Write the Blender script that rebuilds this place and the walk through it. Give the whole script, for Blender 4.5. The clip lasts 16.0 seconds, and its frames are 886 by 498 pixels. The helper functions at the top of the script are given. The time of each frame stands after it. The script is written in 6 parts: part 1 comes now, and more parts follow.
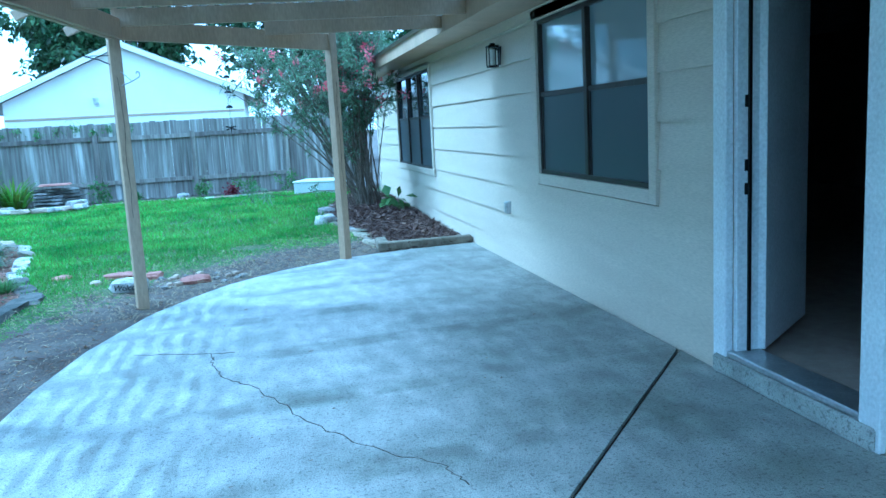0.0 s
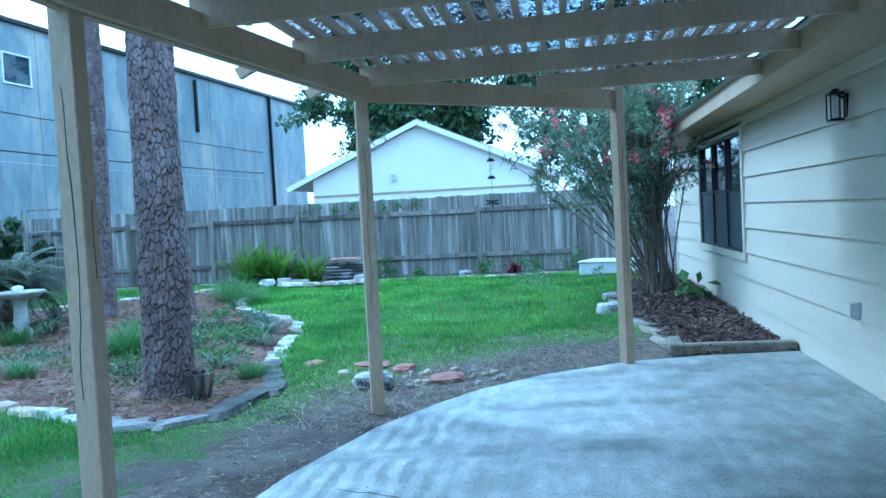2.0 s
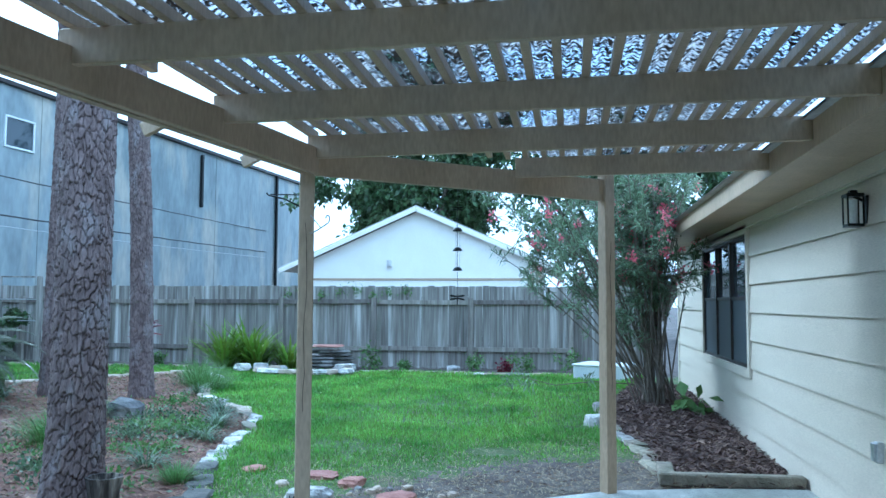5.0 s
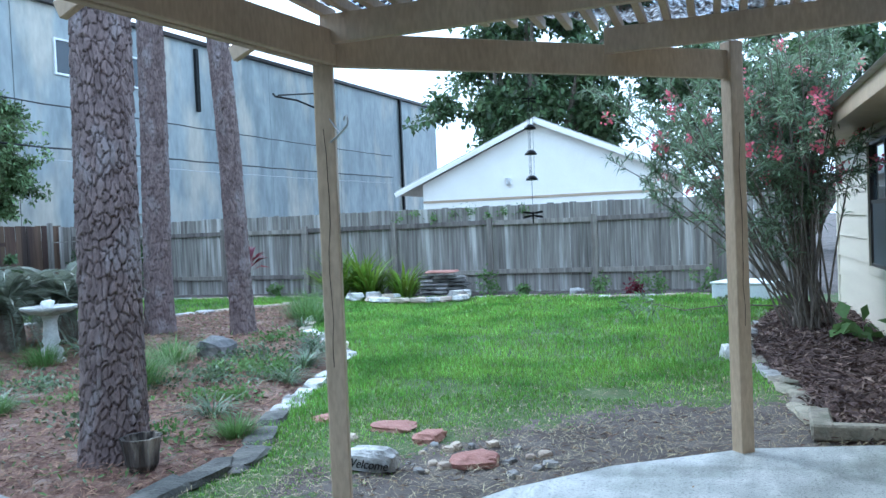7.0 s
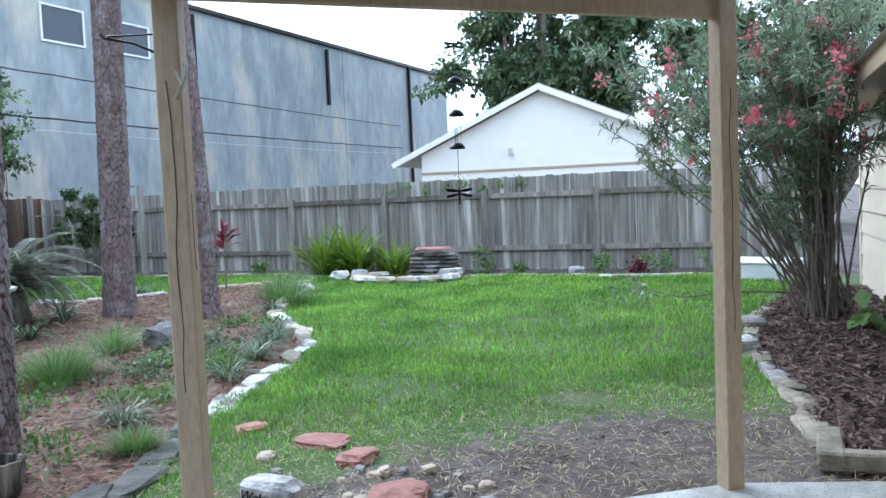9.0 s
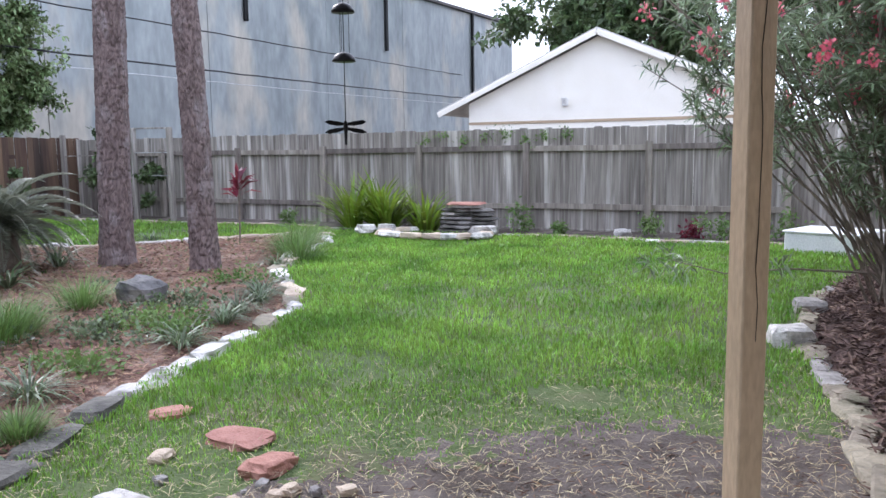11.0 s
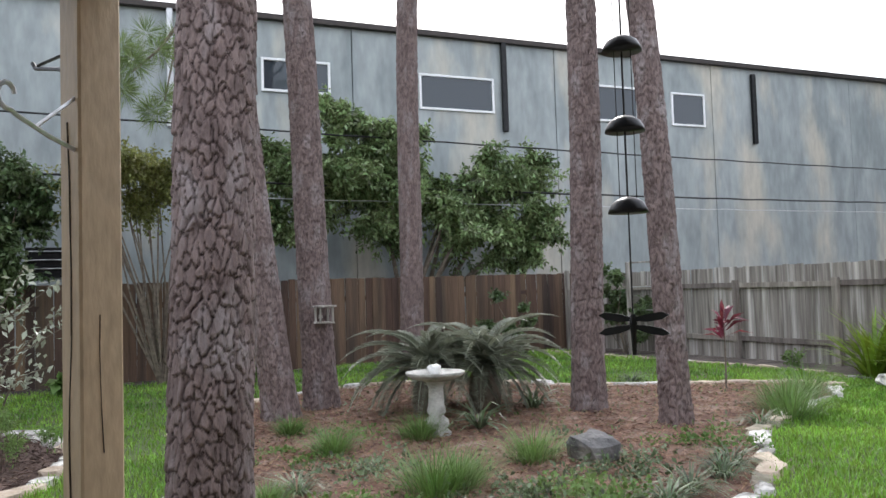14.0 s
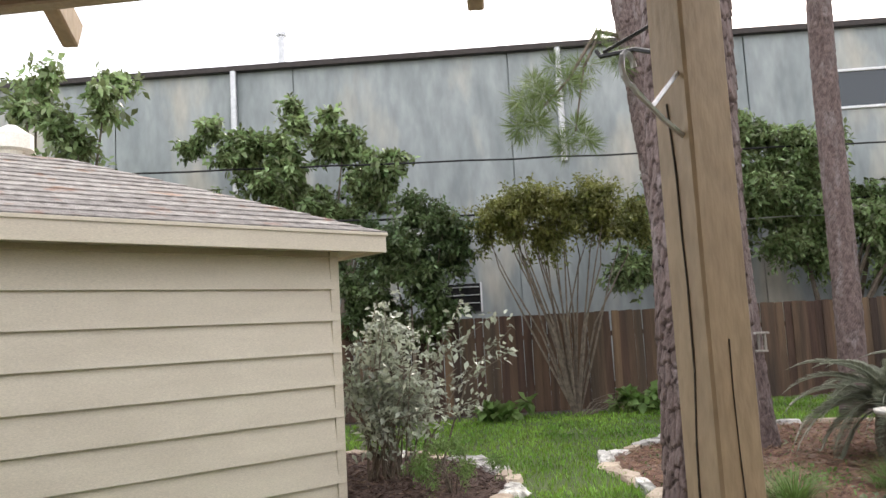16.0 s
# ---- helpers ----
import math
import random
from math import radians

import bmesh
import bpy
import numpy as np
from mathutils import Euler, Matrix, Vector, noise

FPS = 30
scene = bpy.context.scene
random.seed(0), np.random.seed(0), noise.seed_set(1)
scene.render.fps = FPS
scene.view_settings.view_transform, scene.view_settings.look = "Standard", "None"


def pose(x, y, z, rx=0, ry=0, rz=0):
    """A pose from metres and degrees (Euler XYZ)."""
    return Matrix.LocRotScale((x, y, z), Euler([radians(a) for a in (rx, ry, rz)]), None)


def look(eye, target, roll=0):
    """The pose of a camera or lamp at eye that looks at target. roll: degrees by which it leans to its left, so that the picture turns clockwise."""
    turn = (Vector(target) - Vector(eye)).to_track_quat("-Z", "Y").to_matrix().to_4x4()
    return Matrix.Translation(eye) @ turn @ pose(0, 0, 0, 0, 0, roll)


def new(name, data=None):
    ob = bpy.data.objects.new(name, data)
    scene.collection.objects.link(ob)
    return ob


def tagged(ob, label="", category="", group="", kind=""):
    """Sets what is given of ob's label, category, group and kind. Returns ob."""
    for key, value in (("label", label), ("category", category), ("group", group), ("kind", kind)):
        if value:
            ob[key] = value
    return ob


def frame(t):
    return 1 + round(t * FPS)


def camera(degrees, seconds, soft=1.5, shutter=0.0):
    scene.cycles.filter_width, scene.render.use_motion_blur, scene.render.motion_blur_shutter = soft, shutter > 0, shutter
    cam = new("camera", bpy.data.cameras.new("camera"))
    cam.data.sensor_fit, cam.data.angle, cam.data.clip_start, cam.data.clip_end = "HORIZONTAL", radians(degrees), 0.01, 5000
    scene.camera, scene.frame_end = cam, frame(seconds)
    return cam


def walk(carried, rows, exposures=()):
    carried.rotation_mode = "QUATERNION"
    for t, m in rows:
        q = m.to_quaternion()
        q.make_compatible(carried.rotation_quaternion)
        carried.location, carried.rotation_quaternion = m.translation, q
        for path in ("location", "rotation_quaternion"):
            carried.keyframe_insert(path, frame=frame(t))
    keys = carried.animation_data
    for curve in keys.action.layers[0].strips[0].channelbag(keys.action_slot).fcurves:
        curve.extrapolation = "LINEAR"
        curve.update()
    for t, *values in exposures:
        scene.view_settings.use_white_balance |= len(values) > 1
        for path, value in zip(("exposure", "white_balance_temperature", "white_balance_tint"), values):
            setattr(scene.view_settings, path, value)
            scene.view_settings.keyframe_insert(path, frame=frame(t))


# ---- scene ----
cam = camera(57.8, 16.0)
PATH = [
    (0, (0.391, -0.552, 1.394), (0.806, 1.38, 1.083), -3.1),
    (0.5, (0.504, -0.156, 1.373), (0.728, 1.813, 1.105), -4.2),
    (1, (0.532, 0.22, 1.34), (0.581, 2.209, 1.135), -4.0),
    (1.5, (0.612, 0.587, 1.352), (0.462, 2.576, 1.207), -3.6),
    (2, (0.643, 0.947, 1.373), (0.349, 2.923, 1.287), -3.0),
    (2.5, (0.674, 1.329, 1.384), (0.312, 3.295, 1.337), -2.5),
    (3, (0.816, 1.547, 1.395), (0.43, 3.509, 1.365), -2.0),
    (3.5, (0.898, 1.693, 1.434), (0.534, 3.658, 1.517), -1.1),
    (3.7, (0.85, 1.595, 1.433), (0.517, 3.558, 1.624), -0.5),
    (5.8, (0.893, 2.199, 1.398), (0.569, 4.173, 1.42), 0.5),
    (6, (0.884, 2.338, 1.403), (0.533, 4.307, 1.391), 0.1),
    (6.5, (0.979, 2.681, 1.404), (0.498, 4.622, 1.366), -1.2),
    (7, (1.055, 3.024, 1.406), (0.406, 4.915, 1.349), -2.4),
    (7.5, (1.044, 3.313, 1.408), (0.314, 5.173, 1.332), -2.9),
    (8, (1.111, 3.585, 1.407), (0.363, 5.437, 1.313), -3.2),
    (8.5, (1.174, 3.827, 1.424), (0.46, 5.691, 1.311), -2.8),
    (8.7, (1.194, 3.924, 1.431), (0.497, 5.795, 1.312), -2.4),
    (10.8, (1.391, 5.152, 1.379), (0.584, 6.967, 1.144), -0.6),
    (11, (1.375, 5.284, 1.369), (0.521, 7.077, 1.132), -0.7),
    (11.5, (1.38, 5.548, 1.361), (0.373, 7.262, 1.143), -1.3),
    (12, (1.396, 5.776, 1.418), (0.221, 7.387, 1.253), -1.6),
    (12.5, (1.26, 6.061, 1.467), (-0.063, 7.56, 1.414), -1.7),
    (13, (1.174, 6.321, 1.462), (-0.31, 7.661, 1.519), -1.9),
    (13.5, (1.163, 6.37, 1.470), (-0.471, 7.518, 1.561), -1.8),
    (14, (1.142, 6.371, 1.515), (-0.612, 7.325, 1.616), -1.8),
    (14.5, (1.042, 6.296, 1.526), (-0.801, 7.06, 1.640), -2.1),
    (15, (0.968, 6.133, 1.525), (-0.942, 6.705, 1.658), -2.5),
    (15.5, (0.885, 6.025, 1.500), (-1.077, 6.361, 1.675), -3.3),
    (16, (0.632, 6.032, 1.516), (-1.353, 6.106, 1.730), -3.1),
]
EXPOSURES = [(0, 1.36, 3540, -15), (1.5, 1.05, 3700, -12), (3.5, 0.98, 3880, -9), (6, 1.0, 4500, -2), (7, 1.04, 4700, 1), (8.5, 1.1, 5050, 4), (11, 1.05, 5750, 18), (12, 1.18, 5900, 16), (12.5, 1.18, 5950, 14), (13, 0.85, 6150, 11), (13.5, 0.55, 6200, 11), (14, 0.8, 6300, 12), (14.5, 1.08, 6450, 12), (15, 1.25, 6600, 13), (16, 0.95, 6900, 14)]
walk(cam, [(t, look(eye, target, roll)) for t, eye, target, roll in PATH], EXPOSURES)

# ---- world, sun and exposure ----
world = bpy.data.worlds.new("sky")
scene.world = world
world.use_nodes = True
wn = world.node_tree.nodes
wl = world.node_tree.links
sky = wn.new("ShaderNodeTexSky")
sky.sky_type = "NISHITA"
sky.sun_disc = False
SUN_EL, SUN_AZ = 38.0, 300.0
sky.sun_elevation = radians(SUN_EL)
sky.sun_rotation = radians(SUN_AZ)
sky.air_density, sky.dust_density, sky.ozone_density = 1.0, 4.0, 1.0
haze = wn.new("ShaderNodeMix")
haze.data_type = "RGBA"
haze.inputs[0].default_value = 0.72
haze.inputs[7].default_value = (9.2, 9.6, 10.2, 1)
wl.new(sky.outputs[0], haze.inputs[6])
wl.new(haze.outputs[2], wn["Background"].inputs["Color"])
wn["Background"].inputs["Strength"].default_value = 0.14
sun = new("sun", bpy.data.lights.new("sun", "SUN"))
sun.data.energy, sun.data.angle, sun.data.color = 1.2, radians(14), (1.0, 0.96, 0.9)
a = radians(SUN_AZ)
sun.matrix_world = look((20 * math.sin(a), 20 * math.cos(a), 20 * math.tan(radians(SUN_EL))), (0, 0, 0))

# ---- materials ----


def material(name, c1, c2, scale=6.0, rough=0.8, bump=0.2, fine=60.0, stretch=(1, 1, 1), metal=0.0, c3=None, c3_at=0.62, obj_var=0.0, island_var=0.0, world_space=False, distort=0.5):
    """Two-scale noise colour with a third stain colour, fine relief, and variation by object or island."""
    m = bpy.data.materials.new(name)
    m.use_nodes = True
    n, l = m.node_tree.nodes, m.node_tree.links
    b = n["Principled BSDF"]
    b.inputs["Roughness"].default_value = rough
    b.inputs["Metallic"].default_value = metal
    if world_space:
        src = n.new("ShaderNodeNewGeometry").outputs["Position"]
    else:
        src = n.new("ShaderNodeTexCoord").outputs["Object"]
    mp = n.new("ShaderNodeMapping")
    mp.inputs["Scale"].default_value = stretch
    l.new(src, mp.inputs[0])
    n1 = n.new("ShaderNodeTexNoise")
    n1.inputs["Scale"].default_value, n1.inputs["Detail"].default_value = scale, 5
    n1.inputs["Distortion"].default_value = distort
    n2 = n.new("ShaderNodeTexNoise")
    n2.inputs["Scale"].default_value, n2.inputs["Detail"].default_value = fine, 3
    for q in (n1, n2):
        l.new(mp.outputs[0], q.inputs["Vector"])
    r = n.new("ShaderNodeValToRGB")
    r.color_ramp.elements[0].position, r.color_ramp.elements[1].position = 0.3, 0.7
    r.color_ramp.elements[0].color, r.color_ramp.elements[1].color = (*c1, 1), (*c2, 1)
    l.new(n1.outputs["Fac"], r.inputs[0])
    out = r.outputs[0]

    def mixed(kind, fac, a_out, b_val):
        x = n.new("ShaderNodeMix")
        x.data_type, x.blend_type = "RGBA", kind
        if isinstance(fac, float):
            x.inputs[0].default_value = fac
        else:
            l.new(fac, x.inputs[0])
        l.new(a_out, x.inputs[6])
        if isinstance(b_val, tuple):
            x.inputs[7].default_value = b_val
        else:
            l.new(b_val, x.inputs[7])
        return x.outputs[2]

    if c3:
        n3 = n.new("ShaderNodeTexNoise")
        n3.inputs["Scale"].default_value, n3.inputs["Detail"].default_value = scale * 0.45, 6
        l.new(mp.outputs[0], n3.inputs["Vector"])
        r3 = n.new("ShaderNodeValToRGB")
        r3.color_ramp.elements[0].position, r3.color_ramp.elements[1].position = c3_at - 0.07, c3_at + 0.07
        l.new(n3.outputs["Fac"], r3.inputs[0])
        out = mixed("MIX", r3.outputs[0], out, (*c3, 1))
    g = n.new("ShaderNodeMapRange")
    g.inputs[3].default_value, g.inputs[4].default_value = 0.72, 1.28
    l.new(n2.outputs["Fac"], g.inputs[0])
    gc = n.new("ShaderNodeCombineColor")
    for k in range(3):
        l.new(g.outputs[0], gc.inputs[k])
    out = mixed("MULTIPLY", 1.0, out, gc.outputs[0])
    for amount, node, sock in ((obj_var, "ShaderNodeObjectInfo", "Random"), (island_var, "ShaderNodeNewGeometry", "Random Per Island")):
        if amount:
            hs = n.new("ShaderNodeHueSaturation")
            rnd = n.new(node).outputs[sock]
            mr = n.new("ShaderNodeMapRange")
            mr.inputs[3].default_value, mr.inputs[4].default_value = 1 - amount, 1 + amount
            l.new(rnd, mr.inputs[0])
            l.new(mr.outputs[0], hs.inputs["Value"])
            mh = n.new("ShaderNodeMapRange")
            mh.inputs[3].default_value, mh.inputs[4].default_value = 0.5 - amount * 0.04, 0.5 + amount * 0.04
            l.new(rnd, mh.inputs[0])
            l.new(mh.outputs[0], hs.inputs["Hue"])
            l.new(out, hs.inputs["Color"])
            out = hs.outputs[0]
    l.new(out, b.inputs["Base Color"])
    if bump:
        bp = n.new("ShaderNodeBump")
        bp.inputs["Strength"].default_value, bp.inputs["Distance"].default_value = bump, 0.02
        add = n.new("ShaderNodeMath")
        add.operation = "ADD"
        l.new(n1.outputs["Fac"], add.inputs[0])
        l.new(n2.outputs["Fac"], add.inputs[1])
        l.new(add.outputs[0], bp.inputs["Height"])
        l.new(bp.outputs[0], b.inputs["Normal"])
    return m



def pitted(m):
    """Small dark pits and faint trowel streaks in concrete."""
    n, l = m.node_tree.nodes, m.node_tree.links
    b = n["Principled BSDF"]
    geo = n.new("ShaderNodeNewGeometry")
    out = b.inputs["Base Color"].links[0].from_socket
    for scale, stretch, lo, hi, dark in ((55, (1, 1, 1), 0.57, 0.65, 0.55), (9, (1, 0.35, 1), 0.42, 0.66, 1.28), (140, (1, 1, 1), 0.55, 0.62, 0.6)):
        mp = n.new("ShaderNodeMapping")
        mp.inputs["Scale"].default_value = stretch
        l.new(geo.outputs["Position"], mp.inputs[0])
        q = n.new("ShaderNodeTexNoise")
        q.inputs["Scale"].default_value, q.inputs["Detail"].default_value = scale, 3
        l.new(mp.outputs[0], q.inputs["Vector"])
        r = n.new("ShaderNodeValToRGB")
        r.color_ramp.elements[0].position, r.color_ramp.elements[1].position = lo, hi
        r.color_ramp.elements[0].color, r.color_ramp.elements[1].color = (1, 1, 1, 1), (dark, dark, dark, 1)
        l.new(q.outputs["Fac"], r.inputs[0])
        x = n.new("ShaderNodeMix")
        x.data_type, x.blend_type = "RGBA", "MULTIPLY"
        x.inputs[0].default_value = 1.0
        l.new(out, x.inputs[6])
        l.new(r.outputs[0], x.inputs[7])
        out = x.outputs[2]
    l.new(out, b.inputs["Base Color"])


def leafy(name, c1, c2, rough=0.5, var=0.35):
    """Leaves: island variation and light through the blade."""
    m = material(name, c1, c2, scale=1.2, rough=rough, bump=0.0, fine=40, island_var=var, world_space=True)
    n, l = m.node_tree.nodes, m.node_tree.links
    b = n["Principled BSDF"]
    t = n.new("ShaderNodeBsdfTranslucent")
    l.new(b.inputs["Base Color"].links[0].from_socket, t.inputs["Color"])
    mx = n.new("ShaderNodeMixShader")
    mx.inputs[0].default_value = 0.35
    l.new(b.outputs[0], mx.inputs[1])
    l.new(t.outputs[0], mx.inputs[2])
    l.new(mx.outputs[0], n["Material Output"].inputs["Surface"])
    return m


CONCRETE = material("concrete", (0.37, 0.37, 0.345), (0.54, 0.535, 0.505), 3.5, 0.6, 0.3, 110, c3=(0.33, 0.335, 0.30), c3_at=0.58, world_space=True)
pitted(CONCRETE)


def slat_bands(m):
    """Darker lines at the slat spacing, darker bands below the rafters, dirt towards the wall."""
    n, l = m.node_tree.nodes, m.node_tree.links
    b = n["Principled BSDF"]
    src = b.inputs["Base Color"].links[0].from_socket
    geo = n.new("ShaderNodeNewGeometry")
    sep = n.new("ShaderNodeSeparateXYZ")
    l.new(geo.outputs["Position"], sep.inputs[0])
    nz = n.new("ShaderNodeTexNoise")
    nz.inputs["Scale"].default_value, nz.inputs["Detail"].default_value = 2.6, 5
    l.new(geo.outputs["Position"], nz.inputs["Vector"])

    def calc(op, a, b2, c=None):
        q = n.new("ShaderNodeMath")
        q.operation = op
        for k, v in enumerate((a, b2, c)):
            if v is None:
                continue
            if isinstance(v, (int, float)):
                q.inputs[k].default_value = v
            else:
                l.new(v, q.inputs[k])
        return q.outputs[0]

    def ramp(v, lo, hi, a, b2):
        q = n.new("ShaderNodeMapRange")
        q.interpolation_type = "SMOOTHSTEP"
        for k, w in enumerate((lo, hi, a, b2)):
            q.inputs[k + 1].default_value = w
        l.new(v, q.inputs[0])
        return q.outputs[0]

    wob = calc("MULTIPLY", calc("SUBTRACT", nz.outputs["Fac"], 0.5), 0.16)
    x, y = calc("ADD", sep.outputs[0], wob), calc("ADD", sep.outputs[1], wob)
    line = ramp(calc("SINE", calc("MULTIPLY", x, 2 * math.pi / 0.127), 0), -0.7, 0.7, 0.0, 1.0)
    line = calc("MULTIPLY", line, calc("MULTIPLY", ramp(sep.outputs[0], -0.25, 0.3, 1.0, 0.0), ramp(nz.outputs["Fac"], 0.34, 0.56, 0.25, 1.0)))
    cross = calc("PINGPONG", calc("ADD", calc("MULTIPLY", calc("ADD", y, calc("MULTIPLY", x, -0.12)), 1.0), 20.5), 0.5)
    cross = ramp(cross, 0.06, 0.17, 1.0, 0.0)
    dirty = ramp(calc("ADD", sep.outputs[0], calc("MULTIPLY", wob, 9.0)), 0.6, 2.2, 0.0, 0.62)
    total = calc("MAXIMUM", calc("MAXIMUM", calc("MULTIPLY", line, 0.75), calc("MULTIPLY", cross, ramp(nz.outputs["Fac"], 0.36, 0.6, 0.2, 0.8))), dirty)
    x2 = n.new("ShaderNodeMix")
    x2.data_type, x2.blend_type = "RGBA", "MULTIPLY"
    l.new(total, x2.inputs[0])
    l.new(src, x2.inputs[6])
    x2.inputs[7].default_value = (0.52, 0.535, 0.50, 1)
    l.new(x2.outputs[2], b.inputs["Base Color"])


slat_bands(CONCRETE)
CRACK = material("crack_dirt", (0.03, 0.025, 0.02), (0.08, 0.06, 0.045), 30, 0.95, 0.4, world_space=True)
SIDING = material("painted_siding", (0.56, 0.495, 0.395), (0.62, 0.555, 0.445), 2.0, 0.42, 0.12, 70, stretch=(1, 0.35, 3), world_space=True)
TAN = material("tan_paint", (0.40, 0.30, 0.195), (0.48, 0.365, 0.24), 3.0, 0.5, 0.15, 60, stretch=(1, 1, 0.3), c3=(0.40, 0.305, 0.205), c3_at=0.66)
WHITE = material("white_paint", (0.72, 0.73, 0.74), (0.82, 0.82, 0.82), 3.0, 0.4, 0.08)
CREAM = material("cream_paint", (0.87, 0.83, 0.73), (0.92, 0.885, 0.80), 2.0, 0.5, 0.1)
BRONZE = material("bronze_aluminium", (0.035, 0.03, 0.028), (0.055, 0.045, 0.04), 8, 0.4, 0.05, metal=0.6)
BLACK = material("black_metal", (0.012, 0.012, 0.013), (0.025, 0.025, 0.025), 10, 0.35, 0.05, metal=0.7)
GREYWOOD = material("weathered_fence_wood", (0.13, 0.115, 0.10), (0.37, 0.34, 0.30), 16.0, 0.9, 0.6, 80, stretch=(1, 1, 0.045), c3=(0.56, 0.53, 0.49), c3_at=0.60, obj_var=0.14, world_space=True)
FENCEFRAME = material("weathered_fence_frame", (0.13, 0.11, 0.095), (0.30, 0.265, 0.23), 12.0, 0.9, 0.5, 70, stretch=(1, 1, 0.1), obj_var=0.35, world_space=True)
BROWNWOOD = material("brown_fence_wood", (0.06, 0.036, 0.024), (0.15, 0.09, 0.058), 5.0, 0.88, 0.5, 50, stretch=(1, 1, 0.07), c3=(0.05, 0.034, 0.025), c3_at=0.56, obj_var=0.35, world_space=True)
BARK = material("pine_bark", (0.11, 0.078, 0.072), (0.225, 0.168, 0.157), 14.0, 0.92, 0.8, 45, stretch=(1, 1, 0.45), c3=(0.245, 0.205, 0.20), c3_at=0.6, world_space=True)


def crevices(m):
    """Shade of the hollows between bark plates, put into the colour by pointiness."""
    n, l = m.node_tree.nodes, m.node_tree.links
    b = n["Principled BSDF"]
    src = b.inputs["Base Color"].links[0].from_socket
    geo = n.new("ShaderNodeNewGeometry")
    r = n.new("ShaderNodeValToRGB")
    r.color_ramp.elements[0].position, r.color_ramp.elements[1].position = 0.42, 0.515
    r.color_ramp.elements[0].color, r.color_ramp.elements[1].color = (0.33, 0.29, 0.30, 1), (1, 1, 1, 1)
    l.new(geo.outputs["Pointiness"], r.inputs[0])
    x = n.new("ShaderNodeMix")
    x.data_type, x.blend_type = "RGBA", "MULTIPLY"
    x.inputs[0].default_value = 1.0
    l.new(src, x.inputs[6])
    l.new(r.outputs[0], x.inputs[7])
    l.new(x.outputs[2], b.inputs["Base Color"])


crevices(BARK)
TWIG = material("grey_twig", (0.10, 0.08, 0.06), (0.22, 0.18, 0.14), 12, 0.9, 0.4)
SOIL = material("dry_soil", (0.075, 0.06, 0.051), (0.165, 0.137, 0.118), 2.5, 0.97, 1.0, 60, c3=(0.075, 0.058, 0.046), c3_at=0.58, world_space=True)
TURF = material("turf_soil", (0.055, 0.085, 0.024), (0.095, 0.13, 0.04), 2.5, 0.95, 0.9, 50, c3=(0.12, 0.105, 0.06), c3_at=0.62, world_space=True)
STRAWBED = material("pine_straw_ground", (0.095, 0.05, 0.036), (0.24, 0.135, 0.095), 7.0, 0.95, 1.0, 90, c3=(0.30, 0.22, 0.175), c3_at=0.58, world_space=True)
MULCHBED = material("bark_mulch_ground", (0.05, 0.03, 0.025), (0.12, 0.075, 0.06), 8.0, 0.95, 1.0, 60, world_space=True)
GRASS = leafy("grass_blades", (0.095, 0.21, 0.022), (0.29, 0.47, 0.07), 0.5, 0.45)
DRYGRASS = material("dry_grass", (0.34, 0.27, 0.15), (0.5, 0.42, 0.26), 4, 0.8, 0.0, island_var=0.3, world_space=True)
NEEDLES = material("pine_needles", (0.15, 0.07, 0.045), (0.36, 0.205, 0.14), 3, 0.85, 0.0, island_var=0.55, world_space=True)
CHIPS = material("mulch_chips", (0.06, 0.035, 0.03), (0.19, 0.125, 0.10), 4, 0.9, 0.2, island_var=0.5, world_space=True)
DEADLEAF = material("dead_leaves", (0.11, 0.06, 0.035), (0.26, 0.16, 0.10), 4, 0.8, 0.0, island_var=0.5, world_space=True)
WHITESTONE = material("white_limestone", (0.42, 0.40, 0.37), (0.74, 0.72, 0.68), 11, 0.85, 0.9, 40, c3=(0.20, 0.19, 0.17), c3_at=0.56, obj_var=0.2)
GREYSTONE = material("grey_fieldstone", (0.17, 0.16, 0.15), (0.34, 0.32, 0.30), 7, 0.85, 0.7, 40, c3=(0.42, 0.40, 0.38), c3_at=0.64, obj_var=0.2)
TANSTONE = material("tan_flagstone", (0.36, 0.28, 0.21), (0.55, 0.46, 0.36), 6, 0.85, 0.6, 40, obj_var=0.15)
REDSTONE = material("red_sandstone", (0.30, 0.135, 0.10), (0.44, 0.23, 0.175), 6, 0.85, 0.5, 50, obj_var=0.15)
BOULDER = material("dark_boulder", (0.06, 0.06, 0.062), (0.20, 0.19, 0.185), 5, 0.8, 0.8, 30, c3=(0.40, 0.37, 0.33), c3_at=0.6)
CASTSTONE = material("cast_stone", (0.34, 0.33, 0.30), (0.52, 0.51, 0.47), 8, 0.85, 0.5, 60, c3=(0.20, 0.20, 0.17), c3_at=0.58)
METALWALL = material("galvanised_panels", (0.225, 0.255, 0.257), (0.355, 0.385, 0.382), 1.3, 0.5, 0.1, 5, stretch=(1, 1.2, 0.42), c3=(0.46, 0.435, 0.37), c3_at=0.6, world_space=True, metal=0.15)
SHINGLE = material("grey_shingles", (0.15, 0.135, 0.125), (0.34, 0.32, 0.30), 9, 0.9, 0.7, 70, c3=(0.26, 0.155, 0.11), c3_at=0.66, obj_var=0.3, world_space=True)
PALESHINGLE = material("pale_shingles", (0.42, 0.40, 0.37), (0.58, 0.56, 0.53), 9, 0.9, 0.5, 70, obj_var=0.2, world_space=True)
